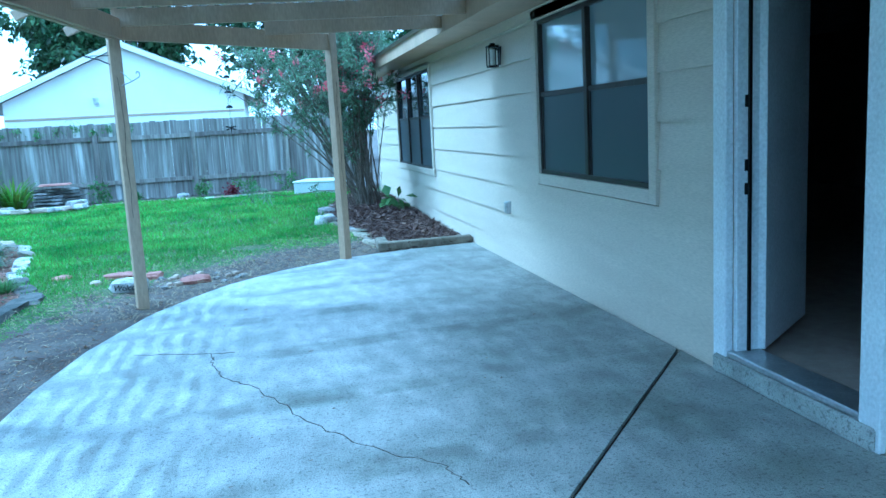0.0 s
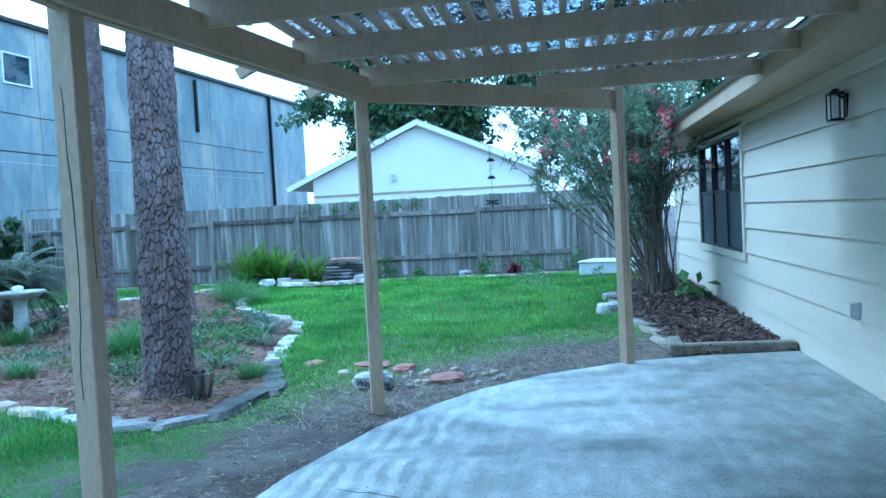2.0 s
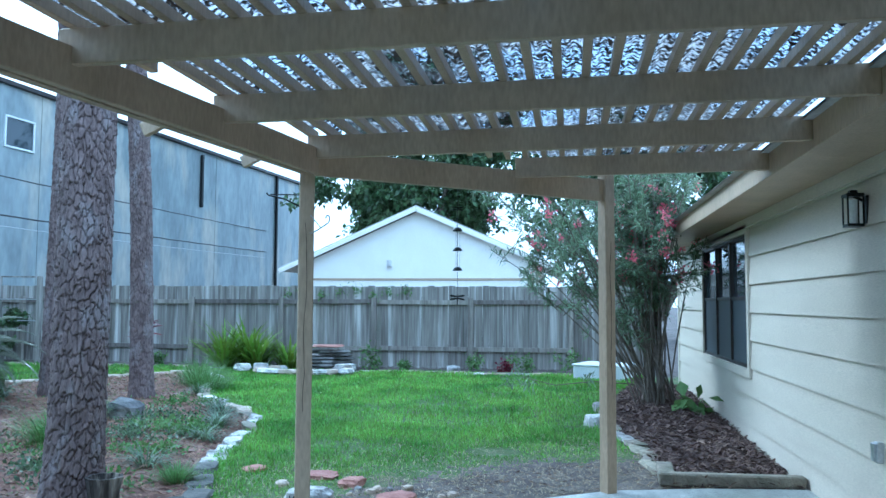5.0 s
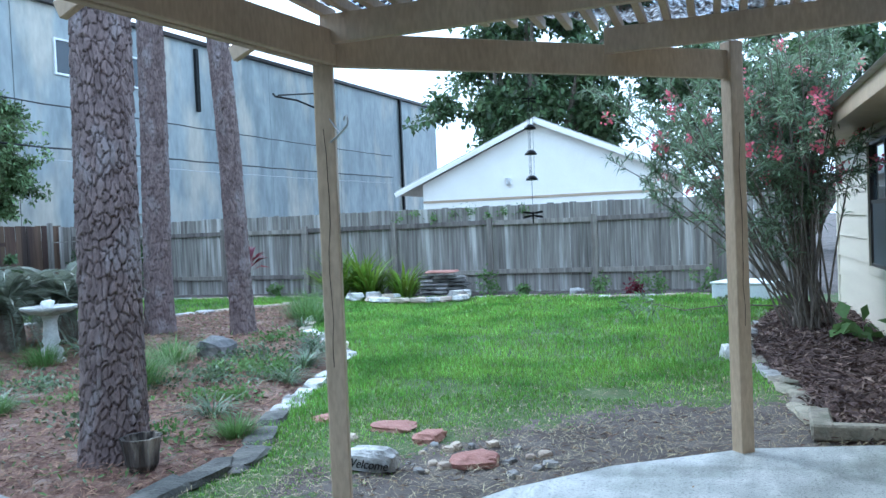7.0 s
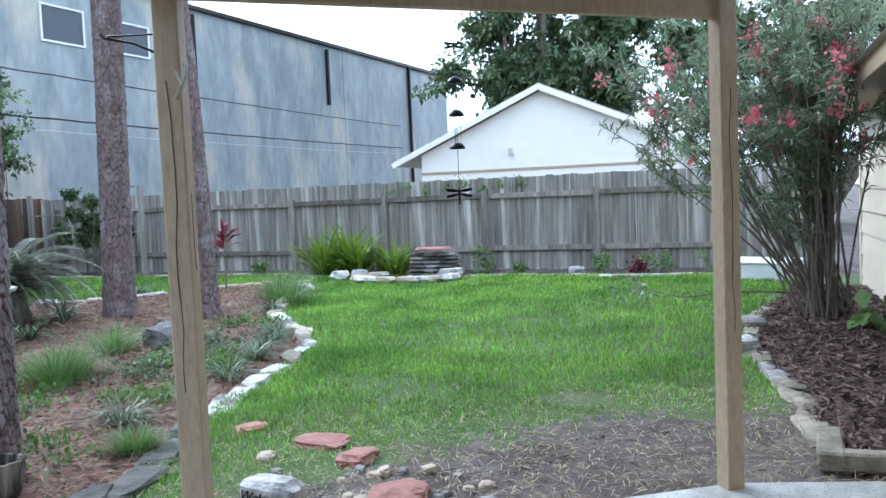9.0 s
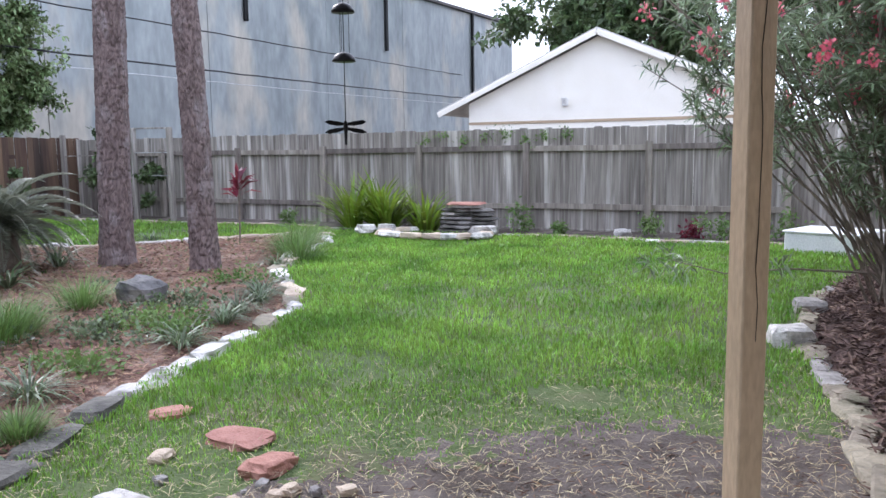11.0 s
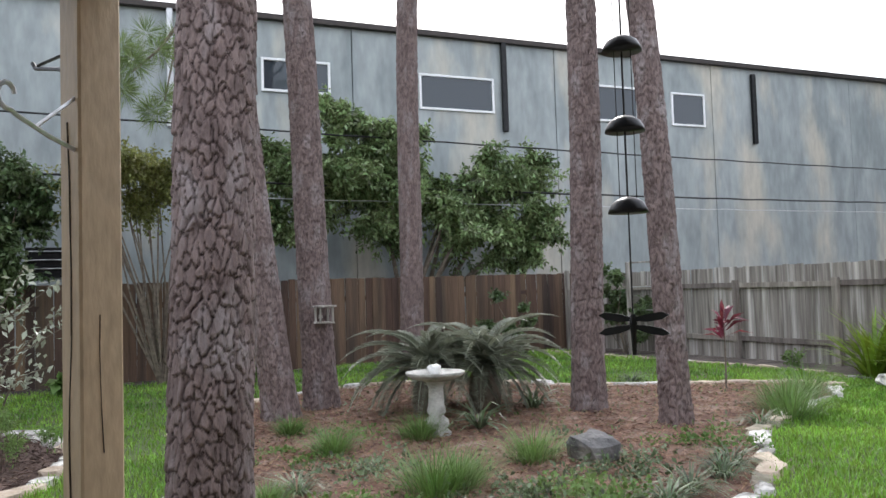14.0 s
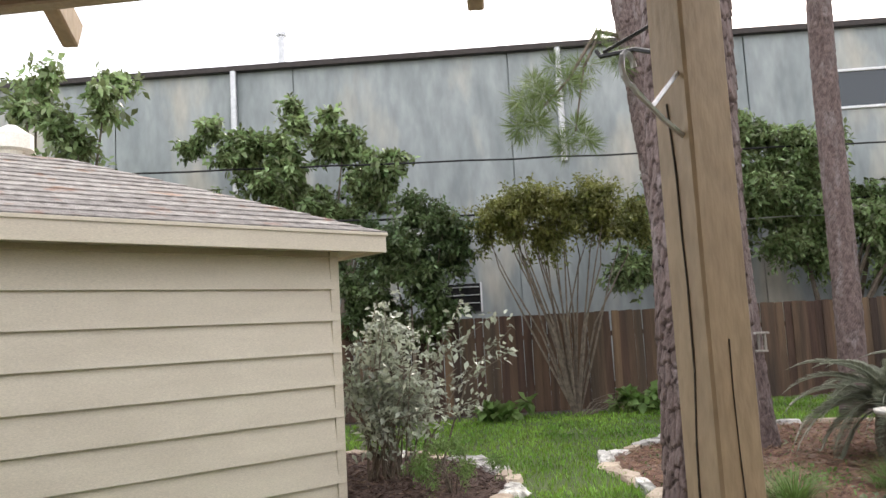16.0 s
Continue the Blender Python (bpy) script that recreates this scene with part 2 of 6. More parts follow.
LEAF_OAK = leafy("broad_leaves", (0.10, 0.15, 0.058), (0.31, 0.39, 0.18), 0.24, 0.65)
LEAF_FAR = leafy("far_leaves", (0.055, 0.095, 0.038), (0.15, 0.20, 0.085), 0.4, 0.5)
LEAF_OLEANDER = leafy("oleander_leaves", (0.10, 0.145, 0.07), (0.27, 0.33, 0.20), 0.32, 0.5)
LEAF_OLIVE = leafy("olive_green_leaves", (0.09, 0.11, 0.03), (0.24, 0.24, 0.07), 0.5)
LEAF_PALE = leafy("pale_shrub_leaves", (0.20, 0.23, 0.16), (0.50, 0.53, 0.44), 0.22, 0.5)
LEAF_LILY = leafy("lily_leaves", (0.10, 0.17, 0.015), (0.24, 0.33, 0.04), 0.4)
LEAF_SAGO = leafy("sago_fronds", (0.14, 0.155, 0.11), (0.30, 0.32, 0.24), 0.35, 0.3)
LEAF_LIRIOPE = leafy("liriope_blades", (0.05, 0.085, 0.03), (0.22, 0.27, 0.16), 0.4, 0.6)
LEAF_SOFT = leafy("soft_green_weeds", (0.09, 0.17, 0.035), (0.19, 0.28, 0.09), 0.6)
LEAF_RED = leafy("red_leaves", (0.10, 0.02, 0.03), (0.26, 0.03, 0.06), 0.4)
PINE = leafy("pine_tufts", (0.09, 0.14, 0.04), (0.20, 0.26, 0.09), 0.5)
PINK = leafy("pink_petals", (0.55, 0.10, 0.14), (0.75, 0.20, 0.25), 0.5, 0.2)
CARPET = material("carpet", (0.33, 0.28, 0.23), (0.42, 0.36, 0.30), 12, 0.95, 0.4, 160)
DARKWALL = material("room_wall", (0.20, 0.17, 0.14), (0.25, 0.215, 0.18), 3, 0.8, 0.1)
DARKWOOD = material("dark_wood", (0.03, 0.02, 0.015), (0.06, 0.04, 0.03), 6, 0.4, 0.2, stretch=(1, 1, 0.2))
ALU = material("aluminium", (0.45, 0.46, 0.47), (0.6, 0.6, 0.6), 8, 0.4, 0.1, metal=0.8)
PLASTIC = material("white_plastic", (0.74, 0.74, 0.72), (0.82, 0.82, 0.80), 4, 0.35, 0.05)


def glass(name, tint, rough, mirror):
    m = bpy.data.materials.new(name)
    m.use_nodes = True
    n, l = m.node_tree.nodes, m.node_tree.links
    b = n["Principled BSDF"]
    b.inputs["Base Color"].default_value = (*tint, 1)
    b.inputs["Roughness"].default_value = rough
    b.inputs["IOR"].default_value = 1.52
    b.inputs["Specular IOR Level"].default_value = mirror
    nz = n.new("ShaderNodeTexNoise")
    nz.inputs["Scale"].default_value = 1.5
    bp = n.new("ShaderNodeBump")
    bp.inputs["Strength"].default_value, bp.inputs["Distance"].default_value = 0.02, 0.02
    l.new(nz.outputs["Fac"], bp.inputs["Height"])
    l.new(bp.outputs[0], b.inputs["Normal"])
    return m


PANE = glass("window_pane", (0.03, 0.04, 0.05), 0.04, 0.6)
SCREEN = glass("insect_screen", (0.05, 0.062, 0.075), 0.4, 0.4)
# Sky reflection put into the pale tint of the upper panes.
SKYPANE = glass("pane_sky_tint", (0.29, 0.33, 0.36), 0.05, 0.9)


def roof_sheet():
    """Clear corrugated plastic, dirty with leaf litter."""
    m = bpy.data.materials.new("dirty_clear_panel")
    m.use_nodes = True
    n, l = m.node_tree.nodes, m.node_tree.links
    n.remove(n["Principled BSDF"])
    tr = n.new("ShaderNodeBsdfTransparent")
    tr.inputs[0].default_value = (0.46, 0.52, 0.62, 1)
    tl = n.new("ShaderNodeBsdfTranslucent")
    tl.inputs[0].default_value = (0.40, 0.38, 0.37, 1)
    df = n.new("ShaderNodeBsdfDiffuse")
    df.inputs[0].default_value = (0.12, 0.095, 0.08, 1)
    geo = n.new("ShaderNodeNewGeometry")
    n1 = n.new("ShaderNodeTexNoise")
    n1.inputs["Scale"].default_value, n1.inputs["Detail"].default_value = 2.2, 6
    n2 = n.new("ShaderNodeTexNoise")
    n2.inputs["Scale"].default_value, n2.inputs["Detail"].default_value = 42, 6
    for q in (n1, n2):
        l.new(geo.outputs["Position"], q.inputs["Vector"])
    r1, r2 = n.new("ShaderNodeValToRGB"), n.new("ShaderNodeValToRGB")
    for r, lo, hi in ((r1, 0.40, 0.58), (r2, 0.41, 0.55)):
        r.color_ramp.elements[0].position, r.color_ramp.elements[1].position = lo, hi
    l.new(n1.outputs["Fac"], r1.inputs[0])
    l.new(n2.outputs["Fac"], r2.inputs[0])
    m1, m2 = n.new("ShaderNodeMixShader"), n.new("ShaderNodeMixShader")
    l.new(r1.outputs[0], m1.inputs[0])
    l.new(tr.outputs[0], m1.inputs[1])
    l.new(tl.outputs[0], m1.inputs[2])
    l.new(r2.outputs[0], m2.inputs[0])
    l.new(m1.outputs[0], m2.inputs[1])
    l.new(df.outputs[0], m2.inputs[2])
    l.new(m2.outputs[0], n["Material Output"].inputs["Surface"])
    return m


CLEARPANEL = roof_sheet()

# ---- mesh helpers ----


class Geo:
    """Gathers vertices and faces of one mesh."""

    def __init__(self):
        self.v, self.f = [], []

    def add(self, verts, faces):
        k = len(self.v)
        self.v += [tuple(p) for p in verts]
        self.f += [tuple(i + k for i in f) for f in faces]
        return self

    def box(self, x0, y0, z0, x1, y1, z1, bevel=0.0, m=None):
        """A box between two corners, with chamfered edges."""
        b = min(bevel, (x1 - x0) / 2.01, (y1 - y0) / 2.01, (z1 - z0) / 2.01)
        if b <= 0:
            vs = [(x, y, z) for z in (z0, z1) for x, y in ((x0, y0), (x1, y0), (x1, y1), (x0, y1))]
            fs = [(3, 2, 1, 0), (4, 5, 6, 7), (0, 1, 5, 4), (1, 2, 6, 5), (2, 3, 7, 6), (3, 0, 4, 7)]
        else:
            vs = []
            for z, ins in ((z0, b), (z0 + b, 0), (z1 - b, 0), (z1, b)):
                i = ins
                c = b if ins == 0 else b * 0.6
                X0, X1, Y0, Y1 = x0 + i, x1 - i, y0 + i, y1 - i
                vs += [(X0 + c, Y0, z), (X1 - c, Y0, z), (X1, Y0 + c, z), (X1, Y1 - c, z), (X1 - c, Y1, z), (X0 + c, Y1, z), (X0, Y1 - c, z), (X0, Y0 + c, z)]
            fs = [tuple(range(7, -1, -1)), tuple(range(24, 32))]
            for r in range(3):
                for k in range(8):
                    j = (k + 1) % 8
                    fs.append((r * 8 + k, r * 8 + j, r * 8 + 8 + j, r * 8 + 8 + k))
        if m is not None:
            vs = [m @ Vector(p) for p in vs]
        return self.add(vs, fs)

    def beam(self, a, b, w, h, bevel=0.004, up=(0, 0, 1)):
        """A bar of width w and height h from a to b."""
        a, b = Vector(a), Vector(b)
        x = (b - a).normalized()
        y = Vector(up).cross(x).normalized()
        z = x.cross(y)
        m = Matrix((x, y, z)).transposed().to_4x4()
        m.translation = a
        return self.box(0, -w / 2, -h / 2, (b - a).length, w / 2, h / 2, bevel, m)

    def tube(self, pts, radii, n=8, caps=True):
        pts = [Vector(p) for p in pts]
        radii = radii if hasattr(radii, "__len__") else [radii] * len(pts)
        k = len(self.v)
        ref = Vector((0.31, 0.17, 0.93))
        for i, p in enumerate(pts):
            d = (pts[min(i + 1, len(pts) - 1)] - pts[max(i - 1, 0)]).normalized()
            u = ref - d * ref.dot(d)
            if u.length < 0.15:
                u = Vector((1, 0, 0)) - d * d.x
            u.normalize()
            w = d.cross(u)
            for s in range(n):
                t = 2 * math.pi * s / n
                self.v.append(tuple(p + (u * math.cos(t) + w * math.sin(t)) * radii[i]))
        for i in range(len(pts) - 1):
            for s in range(n):
                e = (s + 1) % n
                self.f.append((k + i * n + s, k + i * n + e, k + i * n + n + e, k + i * n + n + s))
        if caps:
            self.f.append(tuple(k + n - 1 - s for s in range(n)))
            self.f.append(tuple(k + (len(pts) - 1) * n + s for s in range(n)))
        return self

    def lathe(self, profile, n=20, cx=0.0, cy=0.0):
        """Turns (radius, z) pairs about the vertical."""
        k = len(self.v)
        for r, z in profile:
            for s in range(n):
                t = 2 * math.pi * s / n
                self.v.append((cx + r * math.cos(t), cy + r * math.sin(t), z))
        for i in range(len(profile) - 1):
            for s in range(n):
                e = (s + 1) % n
                self.f.append((k + i * n + s, k + i * n + e, k + i * n + n + e, k + i * n + n + s))
        self.f.append(tuple(k + n - 1 - s for s in range(n)))
        self.f.append(tuple(k + (len(profile) - 1) * n + s for s in range(n)))
        return self

    def prism(self, poly, z0, z1):
        """A flat slab over a polygon."""
        n = len(poly)
        vs = [(x, y, z0) for x, y in poly] + [(x, y, z1) for x, y in poly]
        fs = [tuple(range(n - 1, -1, -1)), tuple(range(n, 2 * n))]
        fs += [(i, (i + 1) % n, n + (i + 1) % n, n + i) for i in range(n)]
        return self.add(vs, fs)

    def stone(self, c, size, seed, turn=0.0, flat=0.25, rows=4, cols=9):
        """A rough stone: a squashed ball with broken facets."""
        rnd = random.Random(seed)
        off = Vector((rnd.uniform(0, 50), rnd.uniform(0, 50), rnd.uniform(0, 50)))
        vs, ct, st = [], math.cos(turn), math.sin(turn)
        for r in range(rows + 1):
            th = math.pi * r / rows
            for s in range(cols):
                ph = 2 * math.pi * s / cols
                d = Vector((math.sin(th) * math.cos(ph), math.sin(th) * math.sin(ph), math.cos(th)))
                k = 1 + 0.33 * noise.noise(d * 1.7 + off)
                e = [math.copysign(abs(q) ** (0.55 if i < 2 else 0.6), q) for i, q in enumerate(d)]
                x, y, z = e[0] * size[0] * k / 2, e[1] * size[1] * k / 2, e[2] * size[2] * k / 2
                z = max(z, -size[2] * flat)
                vs.append((c[0] + x * ct - y * st, c[1] + x * st + y * ct, c[2] + z))
        fs = [(r * cols + s, r * cols + cols + s, r * cols + cols + (s + 1) % cols, r * cols + (s + 1) % cols) for r in range(rows) for s in range(cols)]
        return self.add(vs, fs)

    def mesh(self, name, mat, smooth=False):
        me = bpy.data.meshes.new(name)
        me.from_pydata(self.v, [], self.f)
        me.materials.append(mat)
        if smooth:
            me.polygons.foreach_set("use_smooth", [True] * len(me.polygons))
        me.update()
        return me


def soup(name, verts, faces, mat, smooth=False):
    """A mesh from numpy arrays of vertices and equal-sized faces."""
    me = bpy.data.meshes.new(name)
    nv, (nf, k) = len(verts), faces.shape
    me.vertices.add(nv)
    me.vertices.foreach_set("co", np.asarray(verts, np.float32).ravel())
    me.loops.add(nf * k)
    me.loops.foreach_set("vertex_index", faces.astype(np.int32).ravel())
    me.polygons.add(nf)
    me.polygons.foreach_set("loop_start", np.arange(0, nf * k, k, dtype=np.int32))
    me.polygons.foreach_set("use_smooth", np.full(nf, smooth))
    me.materials.append(mat)
    me.update(calc_edges=True)
    return me


def part(name, geo, mat, parent=None, label="", smooth=False):
    me = geo if isinstance(geo, bpy.types.Mesh) else geo.mesh(name, mat, smooth)
    ob = new(name, me)
    if parent is not None:
        ob.parent = parent
    if label:
        tagged(ob, label)
    return ob


def thing(name, label, category, at=(0, 0, 0), group="", kind=""):
    ob = new(name)
    ob.empty_display_size = 0.1
    ob.location = at
    return tagged(ob, label, category, group, kind)


def blades(pos, direction, side, length, width, bend=0.0):
    """Leaf quads: base at pos, along direction, folded to a point. Returns verts and quads."""
    n = len(pos)
    length, width = np.broadcast_to(length, n)[:, None], np.broadcast_to(width, n)[:, None]
    mid = pos + direction * length * 0.5
    mid[:, 2] += (np.broadcast_to(bend, n)[:, None] * length * 0.15)[:, 0]
    tip = pos + direction * length
    tip[:, 2] -= (np.broadcast_to(bend, n)[:, None] * length * 0.3)[:, 0]
    v = np.stack([pos, mid + side * width / 2, tip, mid - side * width / 2], 1).reshape(-1, 3)
    return v, np.arange(4 * n).reshape(-1, 4)


def unit(a):
    return a / np.maximum(np.linalg.norm(a, axis=1, keepdims=True), 1e-6)


def leaf_soup(name, mat, centres, radii, count, size, rng, aspect=0.5, droop=0.3, shell=0.35):
    """Leaves scattered through clumps; centres are n x 3, radii n x 3."""
    centres, radii = np.asarray(centres, float), np.asarray(radii, float)
    w = radii.prod(1) ** 0.66
    pick = rng.choice(len(centres), count, p=w / w.sum())
    d = unit(rng.normal(size=(count, 3)))
    r = (shell * 0.6 + np.abs(rng.normal(0, 0.55, count)))[:, None]
    pos = centres[pick] + d * r * radii[pick]
    out = unit(d * 0.8 + rng.normal(size=(count, 3)) * 0.7 + np.array((0, 0, -droop)))
    side = unit(np.cross(out, unit(rng.normal(size=(count, 3)) * 0.6 + np.array((0, 0, 1.0)))))
    ln = size * rng.uniform(0.6, 1.3, count)
    v, f = blades(pos, out, side, ln, ln * aspect, 0.3)
    return soup(name, v, f, mat)


def inside(px, py, poly):
    """Which of the points lie within a polygon."""
    res = np.zeros(np.shape(px), bool)
    n = len(poly)
    for i in range(n):
        (x0, y0), (x1, y1) = poly[i], poly[(i + 1) % n]
        if y0 == y1:
            continue
        c = ((y0 > py) != (y1 > py)) & (px < (x1 - x0) * (py - y0) / (y1 - y0) + x0)
        res ^= c
    return res


def edge_distance(px, py, poly, closed=True):
    best = np.full(np.shape(px), 1e9)
    for i in range(len(poly) if closed else len(poly) - 1):
        (x0, y0), (x1, y1) = poly[i], poly[(i + 1) % len(poly)]
        dx, dy = x1 - x0, y1 - y0
        t = np.clip(((px - x0) * dx + (py - y0) * dy) / (dx * dx + dy * dy + 1e-9), 0, 1)
        best = np.minimum(best, np.hypot(px - x0 - t * dx, py - y0 - t * dy))
    return best

# ---- plan ----
WALL_X, HOUSE_END = 2.70, 15.9
SLAB = [(-1.05, -4.0), (-1.05, 3.7), (-1.01, 4.3), (-0.89, 5.08), (-0.61, 6.06), (-0.30, 6.68), (-0.03, 7.12), (0.45, 7.62), (1.17, 8.10), (1.92, 8.31), (2.68, 8.40), (2.68, -4.0)]
STRAW = [(-2.95, 6.35), (-2.44, 6.17), (-2.12, 6.27), (-1.89, 6.62), (-1.84, 7.4), (-2.18, 8.3), (-2.4, 9.0), (-2.5, 9.6), (-2.63, 10.4), (-2.88, 11.1), (-3.2, 11.55), (-4.3, 12.75), (-4.85, 14.0), (-5.2, 15.2), (-5.8, 15.9), (-6.5, 15.5), (-8.2, 13.4), (-9.4, 12.9), (-10.1, 11.8), (-10.4, 10.6), (-9.85, 9.2), (-8.74, 8.1), (-7.8, 8.0), (-6.6, 8.1), (-4.9, 7.3)]
SHEDBED = [(-10.0, 5.2), (-9.57, 5.96), (-8.9, 6.65), (-7.6, 6.95), (-7.0, 6.84), (-6.2, 6.5), (-5.8, 6.15), (-5.85, 5.4), (-6.74, 5.3), (-8.6, 4.0), (-10.0, 4.0)]
HOUSEBED = [(1.58, 8.42), (1.66, 9.0), (1.6, 9.5), (1.46, 10.4), (1.32, 11.3), (1.28, 12.5), (1.5, 13.8), (1.85, 15.2), (2.69, 15.2), (2.69, 8.42)]
P0, P1, P2 = (-1.14, 3.73), (-0.72, 6.53), (1.16, 8.05)
FENCE_Y, FENCE_X = 17.95, -13.6


def rise(x, y):
    """The yard climbs a little towards its fences."""
    r = 0.13 * np.clip((y - 9) / 8, 0, 1) + 0.10 * np.clip((-x - 5) / 8, 0, 1)
    return np.minimum(r, 0.15) - 0.03


def ground_z(x, y):
    return float(rise(np.float64(x), np.float64(y)))


def build_ground():
    xs = np.concatenate([[-400, -150, -60, -30], np.arange(-18, -3, 0.18), np.arange(-3, 2.8, 0.05), [2.8, 3.5, 5, 12, 30, 60, 150, 400]])
    ys = np.concatenate([[-400, -150, -60, -20], np.arange(-6, 2.4, 0.3), np.arange(2.4, 10.4, 0.05), np.arange(10.4, 20.01, 0.18), [30, 60, 150, 400]])
    X, Y = np.meshgrid(xs, ys, indexing="ij")
    rng = np.random.default_rng(3)
    Z = rise(X, Y) + rng.normal(0, 0.006, X.shape)
    mound = np.zeros_like(Z)
    for poly, h in ((STRAW, 0.03), (SHEDBED, 0.07), (HOUSEBED, 0.09)):
        mound += inside(X, Y, poly) * h * np.clip(edge_distance(X, Y, poly) / 0.5, 0, 1)
    Z += mound
    under = inside(X, Y, [(-0.9, -6), (-0.9, 4.0), (-0.5, 6.0), (0.2, 7.2), (1.2, 7.9), (2.8, 8.2), (2.8, -6)]) | (X > 2.8)
    Z[under] = np.minimum(Z[under], -0.08)
    nx, ny = X.shape
    i, j = np.meshgrid(np.arange(nx - 1), np.arange(ny - 1), indexing="ij")
    a = (i * ny + j).ravel()
    faces = np.stack([a, a + ny, a + ny + 1, a + 1], 1)
    me = soup("ground", np.stack([X, Y, Z], -1).reshape(-1, 3), faces, TURF, True)
    for m in (SOIL, STRAWBED, MULCHBED):
        me.materials.append(m)
    cx, cy = (X[:-1, :-1] + X[1:, 1:]) / 2, (Y[:-1, :-1] + Y[1:, 1:]) / 2
    kind = np.zeros(cx.shape, int)
    wob = rng.uniform(-0.13, 0.13, cx.shape)
    for a, b in zip(*np.nonzero((cx > -3) & (cx < 2.8) & (cy > 2) & (cy < 11))):
        p = Vector((cx[a, b], cy[a, b], 0.4))
        wob[a, b] += 0.3 * noise.noise(p * 1.7) + 0.2 * noise.noise(p * 6)
    d = edge_distance(cx, cy, SLAB)
    kind[(d < dirt_width(cx, cy) + 0.35 + wob * 1.3) & (cy > 2)] = 1
    kind[cy > 16.75 + wob] = 1
    kind[cx < -13.0 + wob] = 1
    kind[inside(cx, cy, STRAW)] = 2
    kind[inside(cx, cy, SHEDBED)] = 3
    kind[inside(cx, cy, HOUSEBED)] = 3
    me.polygons.foreach_set("material_index", kind.ravel().astype(np.int32))
    tagged(new("ground", me), "yard ground with turf, bare soil and mulched beds", "ground", kind="structure")


def dirt_width(x, y):
    """How far the bare soil reaches out from the patio's edge."""
    return np.clip(0.68 + 0.4 * np.clip((x + 1.0) / 1.6, 0, 1), 0.6, 1.1)


build_ground()


def build_slab():
    a, b = Vector((2.68, 3.64)), Vector((1.40, 2.09))
    d = (b - a).normalized()
    n = Vector((-d.y, d.x))

    def clip(poly, sign, gap):
        out = []
        s = lambda p: sign * ((p[0] - a.x) * n.x + (p[1] - a.y) * n.y) - gap
        for k in range(len(poly)):
            p, q = poly[k], poly[(k + 1) % len(poly)]
            sp, sq = s(p), s(q)
            if sp >= 0:
                out.append(p)
            if sp * sq < 0:
                t = sp / (sp - sq)
                out.append((p[0] + t * (q[0] - p[0]), p[1] + t * (q[1] - p[1])))
        return out

    slab = thing("patio", "pale grey concrete patio slab with a curved edge, cracks and a dark open joint", "patio", kind="structure")
    for sign in (1, -1):
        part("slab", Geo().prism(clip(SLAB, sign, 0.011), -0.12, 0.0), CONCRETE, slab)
    j = Geo().beam((a.x, a.y, -0.045), (a.x + d.x * 6, a.y + d.y * 6, -0.045), 0.03, 0.05, 0)
    part("joint", j, CRACK, slab, "dirt-filled expansion joint")
    rnd = random.Random(5)
    for pts in ([(-0.54, 4.87), (-0.05, 4.68), (-0.03, 4.45), (0.04, 4.14), (0.24, 3.84), (0.49, 3.23), (0.74, 2.8), (1.01, 2.5), (1.06, 2.3)], [(-0.05, 4.68), (0.1, 4.66)]):
        g = Geo()
        fine = []
        for p, q in zip(pts, pts[1:]):
            for k in range(9):
                t = k / 9
                fine.append((p[0] + t * (q[0] - p[0]) + rnd.gauss(0, 0.008), p[1] + t * (q[1] - p[1]) + rnd.gauss(0, 0.008)))
        for p, q in zip(fine, fine[1:]):
            g.beam((*p, 0.0), (*q, 0.0), rnd.uniform(0.003, 0.007), 0.003, 0)
        part("crack", g, CRACK, slab, "jagged hairline crack")


build_slab()

# ---- house ----
DOOR = (2.15, 3.12, 0.12, 2.16)
WIN_A = (3.99, 6.01, 0.92, 2.19)
WIN_B = (10.50, 13.25, 0.75, 2.15)
COURSE = 0.285
FIRST = 0.19


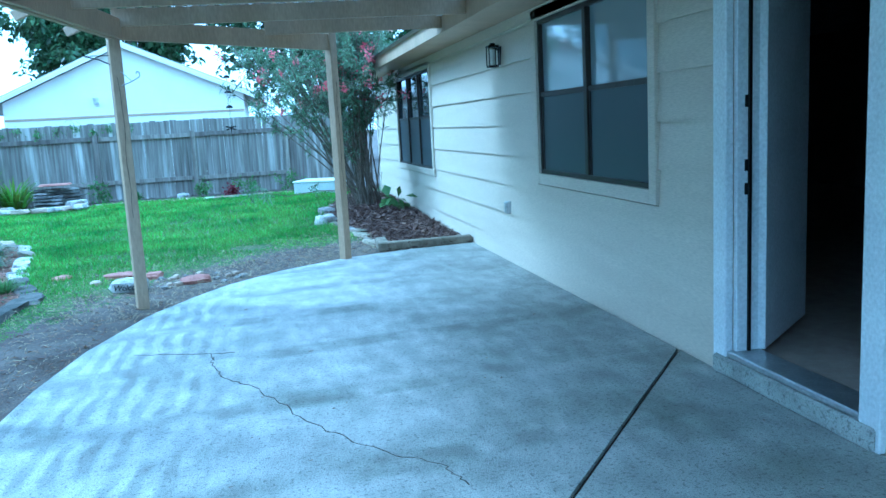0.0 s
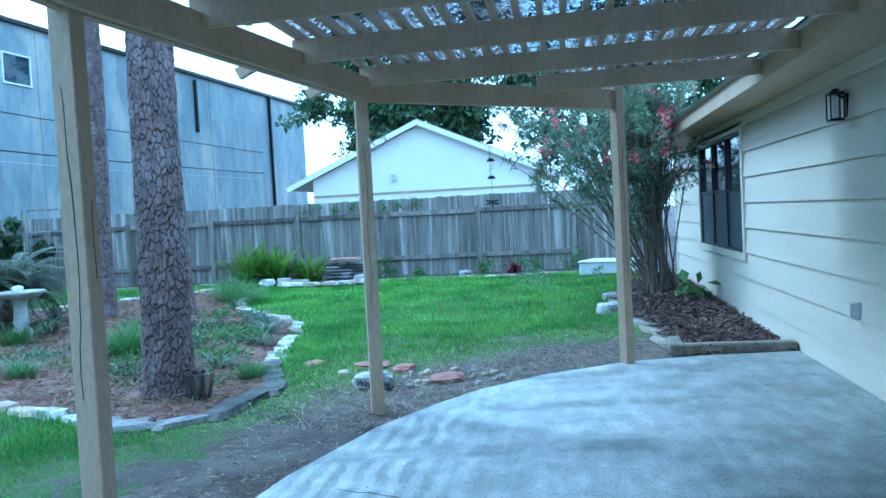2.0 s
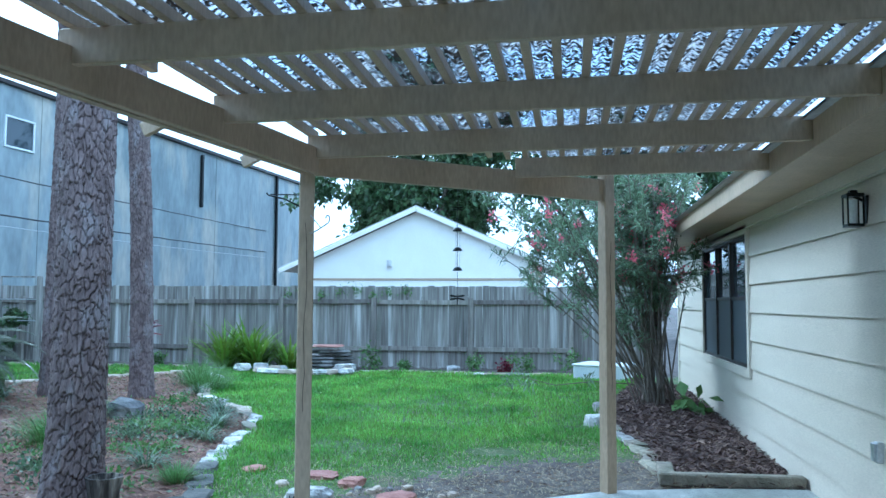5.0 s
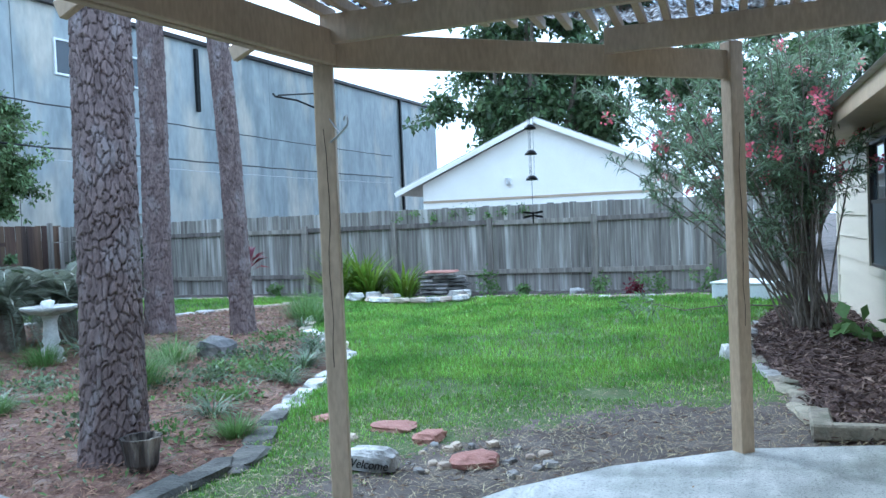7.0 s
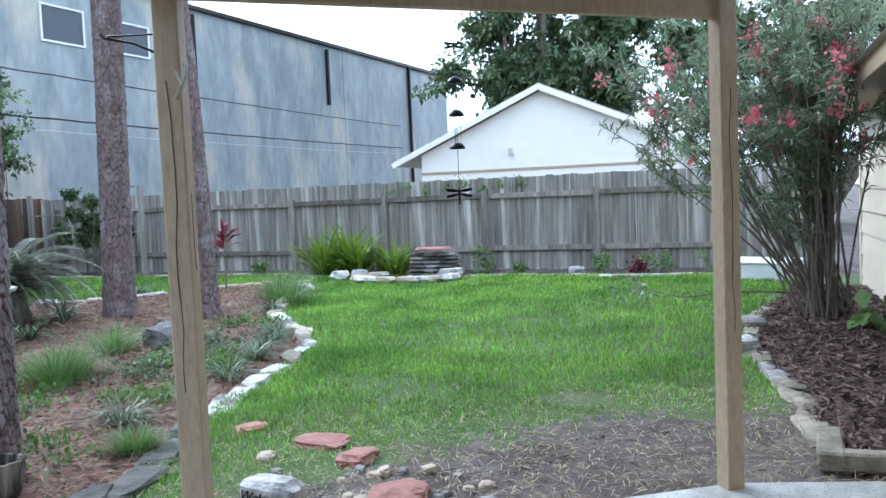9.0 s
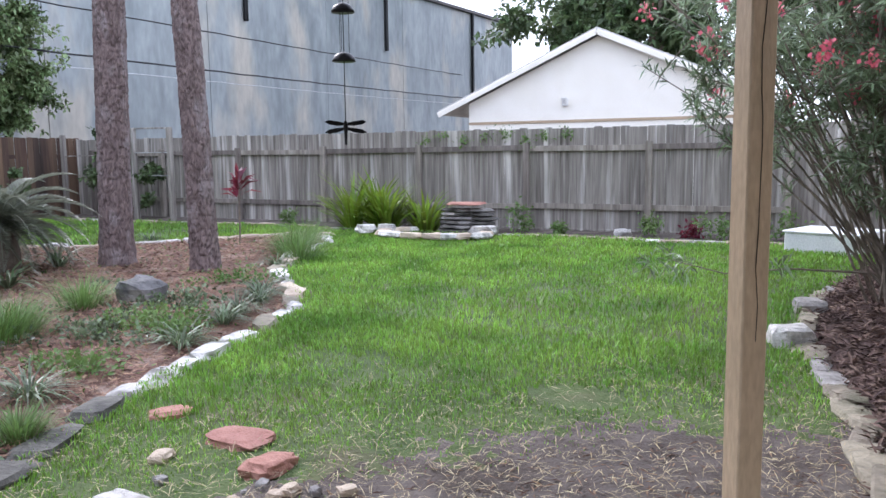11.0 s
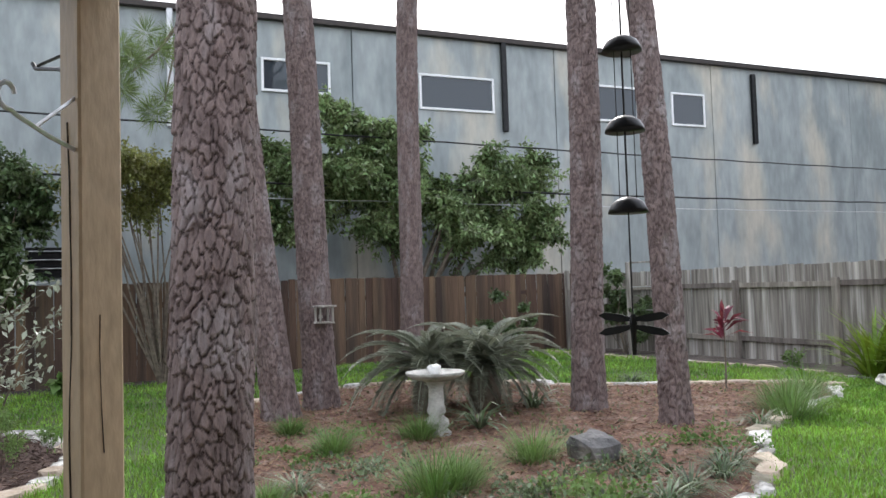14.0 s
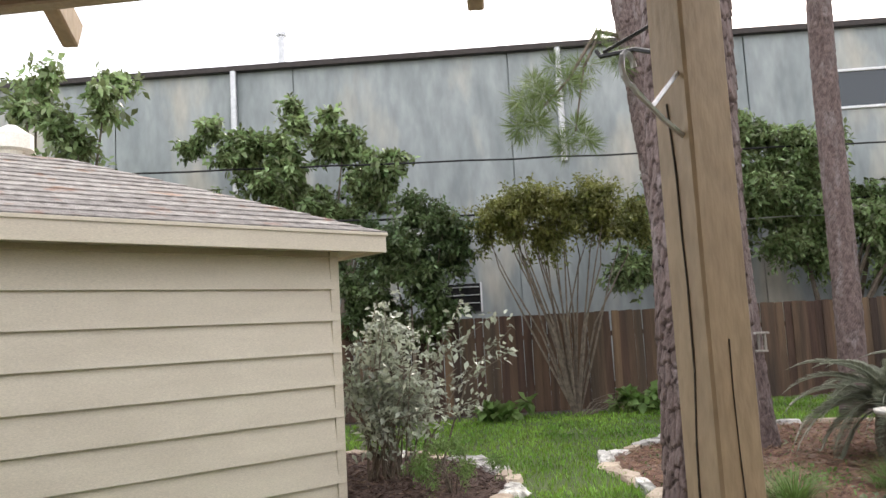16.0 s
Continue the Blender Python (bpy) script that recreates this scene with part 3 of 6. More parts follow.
def build_house():
    wall = thing("wall_east", "tan lap-sided house wall along the patio", "wall", kind="structure")
    spans = [DOOR, WIN_A, WIN_B]
    y0, y1 = -4.0, HOUSE_END
    ys = sorted({y0, y1, *[q for s in spans for q in s[:2]]})
    core = Geo()
    for lo, hi in zip(ys, ys[1:]):
        hole = next((s for s in spans if s[0] <= lo and hi <= s[1]), None)
        for z0, z1 in ([(-0.1, 2.45)] if hole is None else [(-0.1, hole[2]), (hole[3], 2.45)]):
            core.box(WALL_X + 0.02, lo, z0, WALL_X + 0.14, hi, z1)
    part("sheathing", core, SIDING, wall)
    trims = [(DOOR[0] - 0.12, DOOR[1] + 0.12, -1, 2.3), (WIN_A[0] - 0.09, WIN_A[1] + 0.09, WIN_A[2] - 0.1, 2.30), (WIN_B[0] - 0.09, WIN_B[1] + 0.09, WIN_B[2] - 0.1, 2.25)]
    z = FIRST - COURSE
    while z < 2.4:
        lo_z, hi_z = max(z, -0.02), min(z + COURSE, 2.4)
        holes = [t for t in trims if t[2] < hi_z - 0.02 and t[3] > lo_z + 0.02]
        at, runs = y0, []
        for t in sorted(holes):
            runs.append((at, t[0], None))
            at = t[1]
        runs.append((at, y1, None))
        for t in holes:
            if t[2] > lo_z + 0.04:
                runs.append((t[0], t[1], (lo_z, t[2])))
            if t[3] < hi_z - 0.04:
                runs.append((t[0], t[1], (t[3], hi_z)))
        for s, e, zz in runs:
            if e - s < 0.02:
                continue
            a, b = zz or (lo_z, hi_z)
            low_out = 0.027 - 0.021 * (a - lo_z) / COURSE
            top_out = 0.027 - 0.021 * (b - lo_z) / COURSE
            x = WALL_X + 0.02
            g = Geo()
            lip = min(0.022, (b - a) * 0.4)
            prof = [(x - low_out, a), (x - low_out + 0.009, a), (x - low_out + 0.009, a + lip), (x + 0.004, a + lip), (x + 0.004, b), (x - top_out, b)]
            g.add([(u, s, v) for u, v in prof] + [(u, e, v) for u, v in prof], [(i, (i + 1) % 6, (i + 1) % 6 + 6, i + 6) for i in range(6)] + [(5, 4, 3, 2, 1, 0), (6, 7, 8, 9, 10, 11)])
            part("siding_board", g, SIDING, wall)
        z += COURSE
    # gable end at the far corner
    part("corner_board", Geo().box(WALL_X - 0.012, HOUSE_END - 0.1, -0.02, WALL_X + 0.1, HOUSE_END + 0.02, 2.4, 0.004), SIDING, wall)
    back = thing("wall_north", "tan house end wall", "wall", kind="structure")
    part("end_wall", Geo().box(WALL_X + 0.14, HOUSE_END - 0.12, -0.1, 9.0, HOUSE_END, 2.45), SIDING, back)
    far = thing("wall_far", "plain far house walls closing the rooms", "wall", kind="structure")
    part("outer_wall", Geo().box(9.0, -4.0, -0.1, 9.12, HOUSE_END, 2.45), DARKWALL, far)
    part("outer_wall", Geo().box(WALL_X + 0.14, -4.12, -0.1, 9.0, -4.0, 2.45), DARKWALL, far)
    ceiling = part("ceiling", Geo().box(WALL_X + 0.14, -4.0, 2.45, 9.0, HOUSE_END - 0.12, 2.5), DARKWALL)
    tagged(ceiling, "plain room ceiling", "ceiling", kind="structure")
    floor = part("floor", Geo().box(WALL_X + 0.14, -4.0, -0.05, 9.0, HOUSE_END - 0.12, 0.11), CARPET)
    tagged(floor, "beige carpeted room floor", "floor", kind="structure")
    # eave and roof
    roof = thing("roof", "low hipped house roof with tan eaves and pale shingles", "roof", kind="structure")
    part("soffit", Geo().box(2.26, -4.3, 2.30, WALL_X + 0.02, HOUSE_END + 0.4, 2.325), TAN, roof)
    part("fascia", Geo().box(2.225, -4.3, 2.28, 2.26, HOUSE_END + 0.4, 2.46, 0.004), TAN, roof)
    part("frieze", Geo().box(WALL_X - 0.022, -4.0, 2.20, WALL_X - 0.002, HOUSE_END, 2.30, 0.003), SIDING, roof)
    g = Geo()
    g.add([(2.17, -4.4, 2.46), (2.17, HOUSE_END + 0.5, 2.46), (6.0, HOUSE_END - 2.5, 3.9), (6.0, -4.4, 3.9), (9.5, -4.4, 2.5), (9.5, HOUSE_END + 0.5, 2.5)], [(0, 3, 2, 1), (1, 2, 5), (2, 3, 4, 5)])
    g.add([(2.17, -4.4, 2.44), (2.17, HOUSE_END + 0.5, 2.44), (9.5, HOUSE_END + 0.5, 2.44), (9.5, -4.4, 2.44)], [(0, 1, 2, 3)])
    part("shingles", g, PALESHINGLE, roof)


def window(name, spec, label, lights, sky_tint):
    y0, y1, z0, z1 = spec
    w = thing(name, label, "window", kind="structure")
    x = WALL_X
    t = 0.09
    for a in ((y0 - t, z0 - t, y0, z1 + t), (y1, z0 - t, y1 + t, z1 + t), (y0, z1, y1, z1 + t), (y0, z0 - t, y1, z0)):
        part("trim", Geo().box(x - 0.022, a[0], a[1], x + 0.02, a[2], a[3], 0.003), SIDING, w)
    f = 0.035
    for a in ((y0, z0, y0 + f, z1), (y1 - f, z0, y1, z1), (y0 + f, z1 - f, y1 - f, z1), (y0 + f, z0, y1 - f, z0 + f)):
        part("window_frame", Geo().box(x + 0.0, a[0], a[1], x + 0.07, a[2], a[3], 0.004), BRONZE, w)
    zm = z0 + (z1 - z0) * 0.52
    for k in range(lights):
        a = y0 + f + (y1 - y0 - 2 * f) * k / lights
        b = y0 + f + (y1 - y0 - 2 * f) * (k + 1) / lights
        if k:
            part("mullion", Geo().box(x - 0.004, a - 0.03, z0 + f, x + 0.068, a + 0.03, z1 - f, 0.004), BRONZE, w)
            a += 0.03
        if k < lights - 1:
            b -= 0.03
        part("meeting_rail", Geo().box(x + 0.006, a, zm - 0.02, x + 0.06, b, zm + 0.02, 0.004), BRONZE, w)
        part("pane", Geo().box(x + 0.036, a, zm + 0.02, x + 0.042, b, z1 - f), SKYPANE if sky_tint else PANE, w)
        part("pane", Geo().box(x + 0.046, a, z0 + f, x + 0.052, b, zm - 0.02), PANE, w)
        part("insect_screen", Geo().box(x + 0.018, a, z0 + f, x + 0.020, b, zm - 0.02), SCREEN, w, "dark insect screen")
        part("screen_frame", Geo().box(x + 0.012, a, z0 + f, x + 0.026, a + 0.025, zm - 0.02, 0.002), BRONZE, w)
        part("screen_frame", Geo().box(x + 0.012, b - 0.025, z0 + f, x + 0.026, b, zm - 0.02, 0.002), BRONZE, w)


def build_door():
    y0, y1, z0, z1 = DOOR
    d = thing("door_1", "white open back door with its frame above a concrete step", "door", kind="structure")
    x = WALL_X
    for a, b in ((y0 - 0.12, y0), (y1, y1 + 0.12)):
        part("casing", Geo().box(x - 0.035, a, 0.0, x + 0.01, b, z1 + 0.12, 0.005), WHITE, d)
    part("casing", Geo().box(x - 0.035, y0, z1, x + 0.01, y1, z1 + 0.12, 0.005), WHITE, d)
    for a, b in ((y0, y0 + 0.03), (y1 - 0.03, y1)):
        part("jamb", Geo().box(x + 0.01, a, z0, x + 0.16, b, z1, 0.003), WHITE, d)
    part("door_stop", Geo().box(x + 0.07, y1 - 0.045, z0, x + 0.085, y1 - 0.03, z1), BLACK, d)
    part("threshold", Geo().box(x - 0.03, y0, z0 - 0.02, x + 0.15, y1, z0 + 0.012, 0.006), ALU, d, "aluminium threshold")
    part("step", Geo().box(x - 0.055, y0 - 0.1, 0.0, x + 0.02, y1 + 0.1, z0 - 0.02, 0.012), CONCRETE, d, "worn concrete step")
    leaf = part("door_leaf", Geo().box(0, 0, z0 + 0.015, 0.82, 0.043, z1 - 0.01, 0.004, pose(x + 0.16, y1 - 0.06, 0, 0, 0, 40)), WHITE, d, "white door leaf swung inwards")
    for z in (0.98, 1.10, 1.42):
        part("bolt", Geo().box(x + 0.052, y1 - 0.034, z - 0.03, x + 0.09, y1 - 0.022, z + 0.03, 0.003), BLACK, leaf)
    bed = thing("dresser", "pale low dresser deep in the dark room", "dresser", (6.2, 2.3, 0.11))
    part("carcass", Geo().box(-0.3, -0.9, 0.0, 0.3, 1.3, 0.75, 0.01), CREAM, bed)
    part("top", Geo().box(-0.33, -0.93, 0.75, 0.33, 1.33, 0.79, 0.01), DARKWOOD, bed)


def wall_lantern():
    w = thing("wall_lantern", "black box lantern on the siding", "wall lamp", (WALL_X, 7.10, 2.0))
    w.scale = (0.75, 0.75, 0.88)
    part("backplate", Geo().box(-0.012, -0.05, -0.1, 0.018, 0.05, 0.1, 0.006), BLACK, w)
    part("arm", Geo().beam((-0.01, 0, 0.06), (-0.1, 0, 0.1), 0.02, 0.02), BLACK, w)
    part("cap", Geo().box(-0.17, -0.075, 0.09, -0.03, 0.075, 0.115, 0.006).box(-0.13, -0.035, 0.115, -0.07, 0.035, 0.14, 0.006), BLACK, w)
    part("base", Geo().box(-0.165, -0.07, -0.12, -0.035, 0.07, -0.1, 0.004), BLACK, w)
    for sx in (-0.16, -0.04):
        for sy in (-0.062, 0.062):
            part("cage_bar", Geo().box(sx - 0.006, sy - 0.006, -0.1, sx + 0.006, sy + 0.006, 0.09), BLACK, w)
    part("glass_cylinder", Geo().lathe([(0.035, -0.1), (0.035, 0.07)], 14, -0.1, 0.0), PLASTIC, w, "frosted glass tube")


def garden_tap():
    w = thing("outlet_box", "small grey weatherproof outlet on the siding", "outlet", (WALL_X, 6.96, 0.54))
    part("box", Geo().box(-0.045, -0.035, -0.06, 0.018, 0.035, 0.06, 0.008), ALU, w)
    part("lid", Geo().box(-0.055, -0.03, -0.05, -0.045, 0.03, 0.055, 0.003), ALU, w)


build_house()
window("window_1", WIN_A, "dark bronze double window with sky-tinted upper panes and screens", 2, True)
window("window_2", WIN_B, "dark bronze triple window with screens", 3, False)
build_door()
wall_lantern()
garden_tap()

# ---- patio cover ----
BEAM_LO, BEAM_HI = 2.195, 2.36
EAST_END = (2.22, 7.62)


def build_cover():
    c = thing("patio_cover", "tan-painted timber patio cover with clear leaf-littered roof panels", "pergola")
    posts = [(-1.24, 0.6), P0, P1, P2]
    for k, (x, y) in enumerate(posts):
        turn = Matrix.Rotation(radians([0, 0, 20, 38][k]), 4, "Z")
        m = Matrix.Translation((x, y, 0)) @ turn
        h = 0.046
        p = part("post", Geo().box(-h, -h, -0.06, h, h, BEAM_HI + (0.05 if k == 3 else 0.0), 0.005, m), TAN, c)
        rnd = random.Random(k + 2)
        for s in (0, 1):
            z, pts = 0.75 + 0.45 * s, []
            off = rnd.uniform(-0.012, 0.012)
            while z < 1.95 - 0.4 * s:
                pts.append((z, off))
                z += rnd.uniform(0.06, 0.14)
                off += rnd.gauss(0.0, 0.005)
            g = Geo()
            for (za, oa), (zb, ob) in zip(pts, pts[1:]):
                for side in (s,):
                    a = (oa, -h - 0.0005, za) if side == 0 else (h + 0.0005, oa, za)
                    b = (ob, -h - 0.0005, zb) if side == 0 else (h + 0.0005, ob, zb)
                    g.beam(m @ Vector(a), m @ Vector(b), rnd.uniform(0.001, 0.0045) * (1 if s == 0 else 0.5), 0.003, 0, up=(1, 0.3, 0))
            part("drying_crack", g, CRACK, p, "dark drying crack in the timber")
    zc, hh = (BEAM_LO + BEAM_HI) / 2, BEAM_HI - BEAM_LO
    runs = [((-1.28, -3.9), P0), (P0, P1), (P1, P2)]
    for a, b in runs:
        part("edge_beam", Geo().beam((*a, zc), (*b, zc), 0.04, hh), TAN, c)
        d = (Vector(b) - Vector(a)).normalized()
        n = Vector((d.y, -d.x)) * 0.062
        if b != P2:
            part("edge_beam", Geo().beam((a[0] + n.x, a[1] + n.y, zc), (b[0] + n.x, b[1] + n.y, zc), 0.036, hh), TAN, c)

    def left_edge(y):
        pts = [(-1.28, -3.9), P0, P1, P2]
        for (xa, ya), (xb, yb) in zip(pts, pts[1:]):
            if ya <= y <= yb:
                return xa + (xb - xa) * (y - ya) / (yb - ya)
        return 2.2

    def rafter_z(x):
        """The roof climbs a little towards the house."""
        return 2.285 + 0.012 * (x + 1.2)

    for k in range(12):
        y = -3.5 + k
        xa = left_edge(y) + 0.02
        part("rafter", Geo().beam((xa, y, rafter_z(xa) + 0.07), (2.225, y, rafter_z(2.225) + 0.07), 0.04, 0.14, 0.004), TAN, c)
    for ta, tb, z in (((-0.93, 5.3), (-1.12, 5.3), 2.22), ((-0.78, 6.17), (-1.0, 6.19), 2.22)):
        part("rafter_tail", Geo().beam((*ta, z + 0.09), (*tb, z), 0.035, 0.07), TAN, c)
    x = -1.2
    zs = 2.475

    def y_end(x):
        pts = [(-1.28, 3.0), P0, P1, P2, EAST_END]
        for (xa, ya), (xb, yb) in zip(pts, pts[1:]):
            if xa <= x <= xb:
                return ya + (yb - ya) * (x - xa) / (xb - xa)
        return EAST_END[1]

    while x < 2.2:
        z = rafter_z(x) + 0.163
        part("slat", Geo().beam((x, -3.9, z), (x, y_end(x) + 0.05, z), 0.038, 0.05, 0.003), TAN, c)
        x += 0.127
    # corrugated clear panels
    xs = np.arange(-1.35, 2.2, 0.0105)
    vs, fs = [], []
    for i, xx in enumerate(xs):
        z = zs + 0.04 + 0.008 * math.sin(xx / 0.0635 * 2 * math.pi)
        vs += [(xx, -3.9, z), (xx, y_end(max(xx, -1.28)) + 0.10, z)]
    fs = np.array([(2 * i, 2 * i + 2, 2 * i + 3, 2 * i + 1) for i in range(len(xs) - 1)])
    me = soup("roof_panel", np.array(vs), fs, CLEARPANEL, True)
    part("roof_panel", me, CLEARPANEL, c, "clear corrugated plastic panel under leaf litter")
    rng = np.random.default_rng(8)
    n = 9000
    px, py = rng.uniform(-1.2, 2.2, n), rng.uniform(-1.0, 8.0, n)
    ok = np.array([py[k] < y_end(px[k]) for k in range(n)])
    dens = np.array([noise.noise(Vector((px[k] * 1.3, py[k] * 0.8, 3.1))) for k in range(n)])
    ok &= dens + rng.uniform(-0.25, 0.25, n) > 0.02
    px, py = px[ok], py[ok]
    n = len(px)
    an = rng.uniform(0, 6.28, n)
    d = np.stack([np.cos(an), np.sin(an), rng.normal(0, 0.1, n)], 1)
    s = np.stack([-np.sin(an), np.cos(an), rng.normal(0, 0.2, n)], 1)
    v, f = blades(np.stack([px, py, np.full(n, zs + 0.052)], 1), d, s, rng.uniform(0.03, 0.09, n), rng.uniform(0.008, 0.03, n))
    litter = part("leaf_litter", soup("leaf_litter", v, f, DEADLEAF), DEADLEAF)
    tagged(litter, "brown leaf litter lying on the roof panels", "leaf litter", kind="stuff")


build_cover()

# ---- fences ----


def picket_mesh(w, h, t, name, mat):
    g = Geo()
    c = w * 0.1
    prof = [(-w / 2, 0), (w / 2, 0), (w / 2, h - c), (w / 2 - c, h), (-w / 2 + c, h), (-w / 2, h - c)]
    g.add([(x, -t / 2, z) for x, z in prof] + [(x, t / 2, z) for x, z in prof], [(0, 1, 2, 3, 4, 5), (11, 10, 9, 8, 7, 6)] + [(i + 6, (i + 1) % 6 + 6, (i + 1) % 6, i) for i in range(6)])
    return g.mesh(name, mat)


def build_fences():
    rnd = random.Random(11)
    back = thing("back_fence", "weathered grey cedar privacy fence with posts and rails", "fence")
    meshes = [picket_mesh(0.138, h, 0.016, "picket", GREYWOOD) for h in (1.645, 1.65, 1.655, 1.665)]
    x = FENCE_X
    while x < 2.5:
        o = new("picket", rnd.choice(meshes))
        o.parent = back
        o.location = (x, FENCE_Y + rnd.uniform(-0.004, 0.004), 0.10)
        o.rotation_euler = (rnd.gauss(0, 0.004), rnd.gauss(0, 0.0015), rnd.gauss(0, 0.02))
        x += 0.1385 if rnd.random() < 0.85 else 0.1425
    px = [-1.09 - 1.985 * k for k in range(-1, 7)]
    for x in px:
        part("fence_post", Geo().box(x - 0.048, FENCE_Y - 0.15, -0.05, x + 0.048, FENCE_Y - 0.055, 1.52, 0.006), FENCEFRAME, back)
    for z in (1.43, 0.48):
        for a in px:
            b = a - 1.985
            if b < FENCE_X - 1:
                continue
            part("rail", Geo().beam((a, FENCE_Y - 0.038, z + rnd.gauss(0, 0.008)), (max(b, FENCE_X), FENCE_Y - 0.038, z + rnd.gauss(0, 0.008)), 0.055, 0.09), FENCEFRAME, back)
    part("kickboard", Geo().box(FENCE_X, FENCE_Y - 0.02, 0.05, 2.5, FENCE_Y + 0.02, 0.13, 0.004), GREYWOOD, back)
    side = thing("side_fence", "brown stained cedar privacy fence", "fence")
    meshes = [picket_mesh(0.138, h, 0.016, "picket", BROWNWOOD) for h in (1.68, 1.69, 1.695, 1.70)]
    y = -3.0
    while y < FENCE_Y:
        o = new("picket", rnd.choice(meshes))
        o.parent = side
        o.location = (FENCE_X + rnd.uniform(-0.004, 0.004), y, 0.10)
        o.rotation_euler = (rnd.gauss(0, 0.006), rnd.gauss(0, 0.004), radians(90) + rnd.gauss(0, 0.02))
        y += 0.1425
    for z in (1.4, 0.5):
        part("rail", Geo().beam((FENCE_X - 0.03, -3, z), (FENCE_X - 0.03, FENCE_Y, z), 0.04, 0.088), BROWNWOOD, side)


build_fences()

# ---- warehouse ----
WH_K, WH_X0, WH_TOP = 0.095, -18.2, 8.0


def build_warehouse():
    w = thing("warehouse", "tall grey metal-sided warehouse with stained panels and high windows", "building")
    ang = math.atan2(1, WH_K)
    u = Vector((WH_K, 1, 0)).normalized()
    nrm = Vector((u.y, -u.x, 0))
    m = Matrix((u, -nrm, Vector((0, 0, 1)))).transposed().to_4x4()
    m.translation = (WH_X0, 0, 0)

    def uy(y):
        return y / u.y

    a, b = uy(-14), uy(46)
    edges = [uy(y) for y in (-14, -9, -4.6, -0.9, 3.4, 8.43, 13.8, 19.5, 24.9, 30.6, 35.6, 41.4, 46)]
    rnd = random.Random(4)
    for e0, e1 in zip(edges, edges[1:]):
        d = rnd.uniform(0, 0.02)
        part("wall_panel", Geo().box(e0 + 0.012, -d, -0.3, e1 - 0.012, 0.2, WH_TOP, 0.006, m), METALWALL, w)
    part("backing", Geo().box(a, 0.06, -0.3, b, 12, WH_TOP - 0.1, 0, m), METALWALL, w)
    part("eave_trim", Geo().box(a, -0.16, WH_TOP - 0.04, b + 0.2, 0.3, WH_TOP + 0.10, 0.01, m), BRONZE, w, "dark eave gutter")
    part("roof", Geo().add([m @ Vector(p) for p in ((a, 0, WH_TOP + 0.1), (b, 0, WH_TOP + 0.1), (b, 12, WH_TOP + 0.8), (a, 12, WH_TOP + 0.8))], [(0, 1, 2, 3)]), METALWALL, w)
    for y, z1, z0 in ((2.0, WH_TOP, 3.0), (9.58, WH_TOP, 5.3), (17.92, WH_TOP, 5.6), (26.46, WH_TOP - 0.2, 5.65), (34.3, WH_TOP - 0.2, 5.5), (41.5, WH_TOP, 0.0)):
        part("downspout", Geo().box(uy(y) - 0.07, -0.16, z0, uy(y) + 0.07, -0.03, z1, 0.02, m), BLACK if y > 15 else ALU, w)
    for y0, y1, z0, z1 in WH_WINDOWS:
        wd = part("window", Geo().box(uy(y0), -0.03, z0, uy(y1), 0.01, z1, 0, m), PANE, w, "dark sliding window in a white frame")
        f = 0.06
        for q in ((y0 - f, z0 - f, y0, z1 + f), (y1, z0 - f, y1 + f, z1 + f), (y0, z1, y1, z1 + f), (y0, z0 - f, y1, z0)):
            part("frame", Geo().box(uy(q[0]), -0.07, q[1], uy(q[2]), 0.0, q[3], 0.006, m), WHITE, wd)

    v = part("louvre", Geo().box(uy(6.7), -0.05, 2.02, uy(7.5), 0.0, 2.65, 0.005, m), BLACK, w, "dark louvred opening")
    for z in (2.2, 2.38, 2.56):
        part("slat", Geo().box(uy(6.72), -0.11, z, uy(7.48), -0.05, z + 0.02, 0.003, m), ALU, v)
    part("frame", Geo().box(uy(7.5), -0.08, 2.0, uy(7.54), 0.0, 2.67, 0.004, m), WHITE, v)


WH_WINDOWS = [(11.65, 13.18, 6.33, 7.01), (15.59, 17.57, 6.14, 6.94), (20.84, 22.14, 6.12, 7.03), (23.43, 24.53, 6.13, 6.99)]
build_warehouse()

# ---- neighbour's garage ----


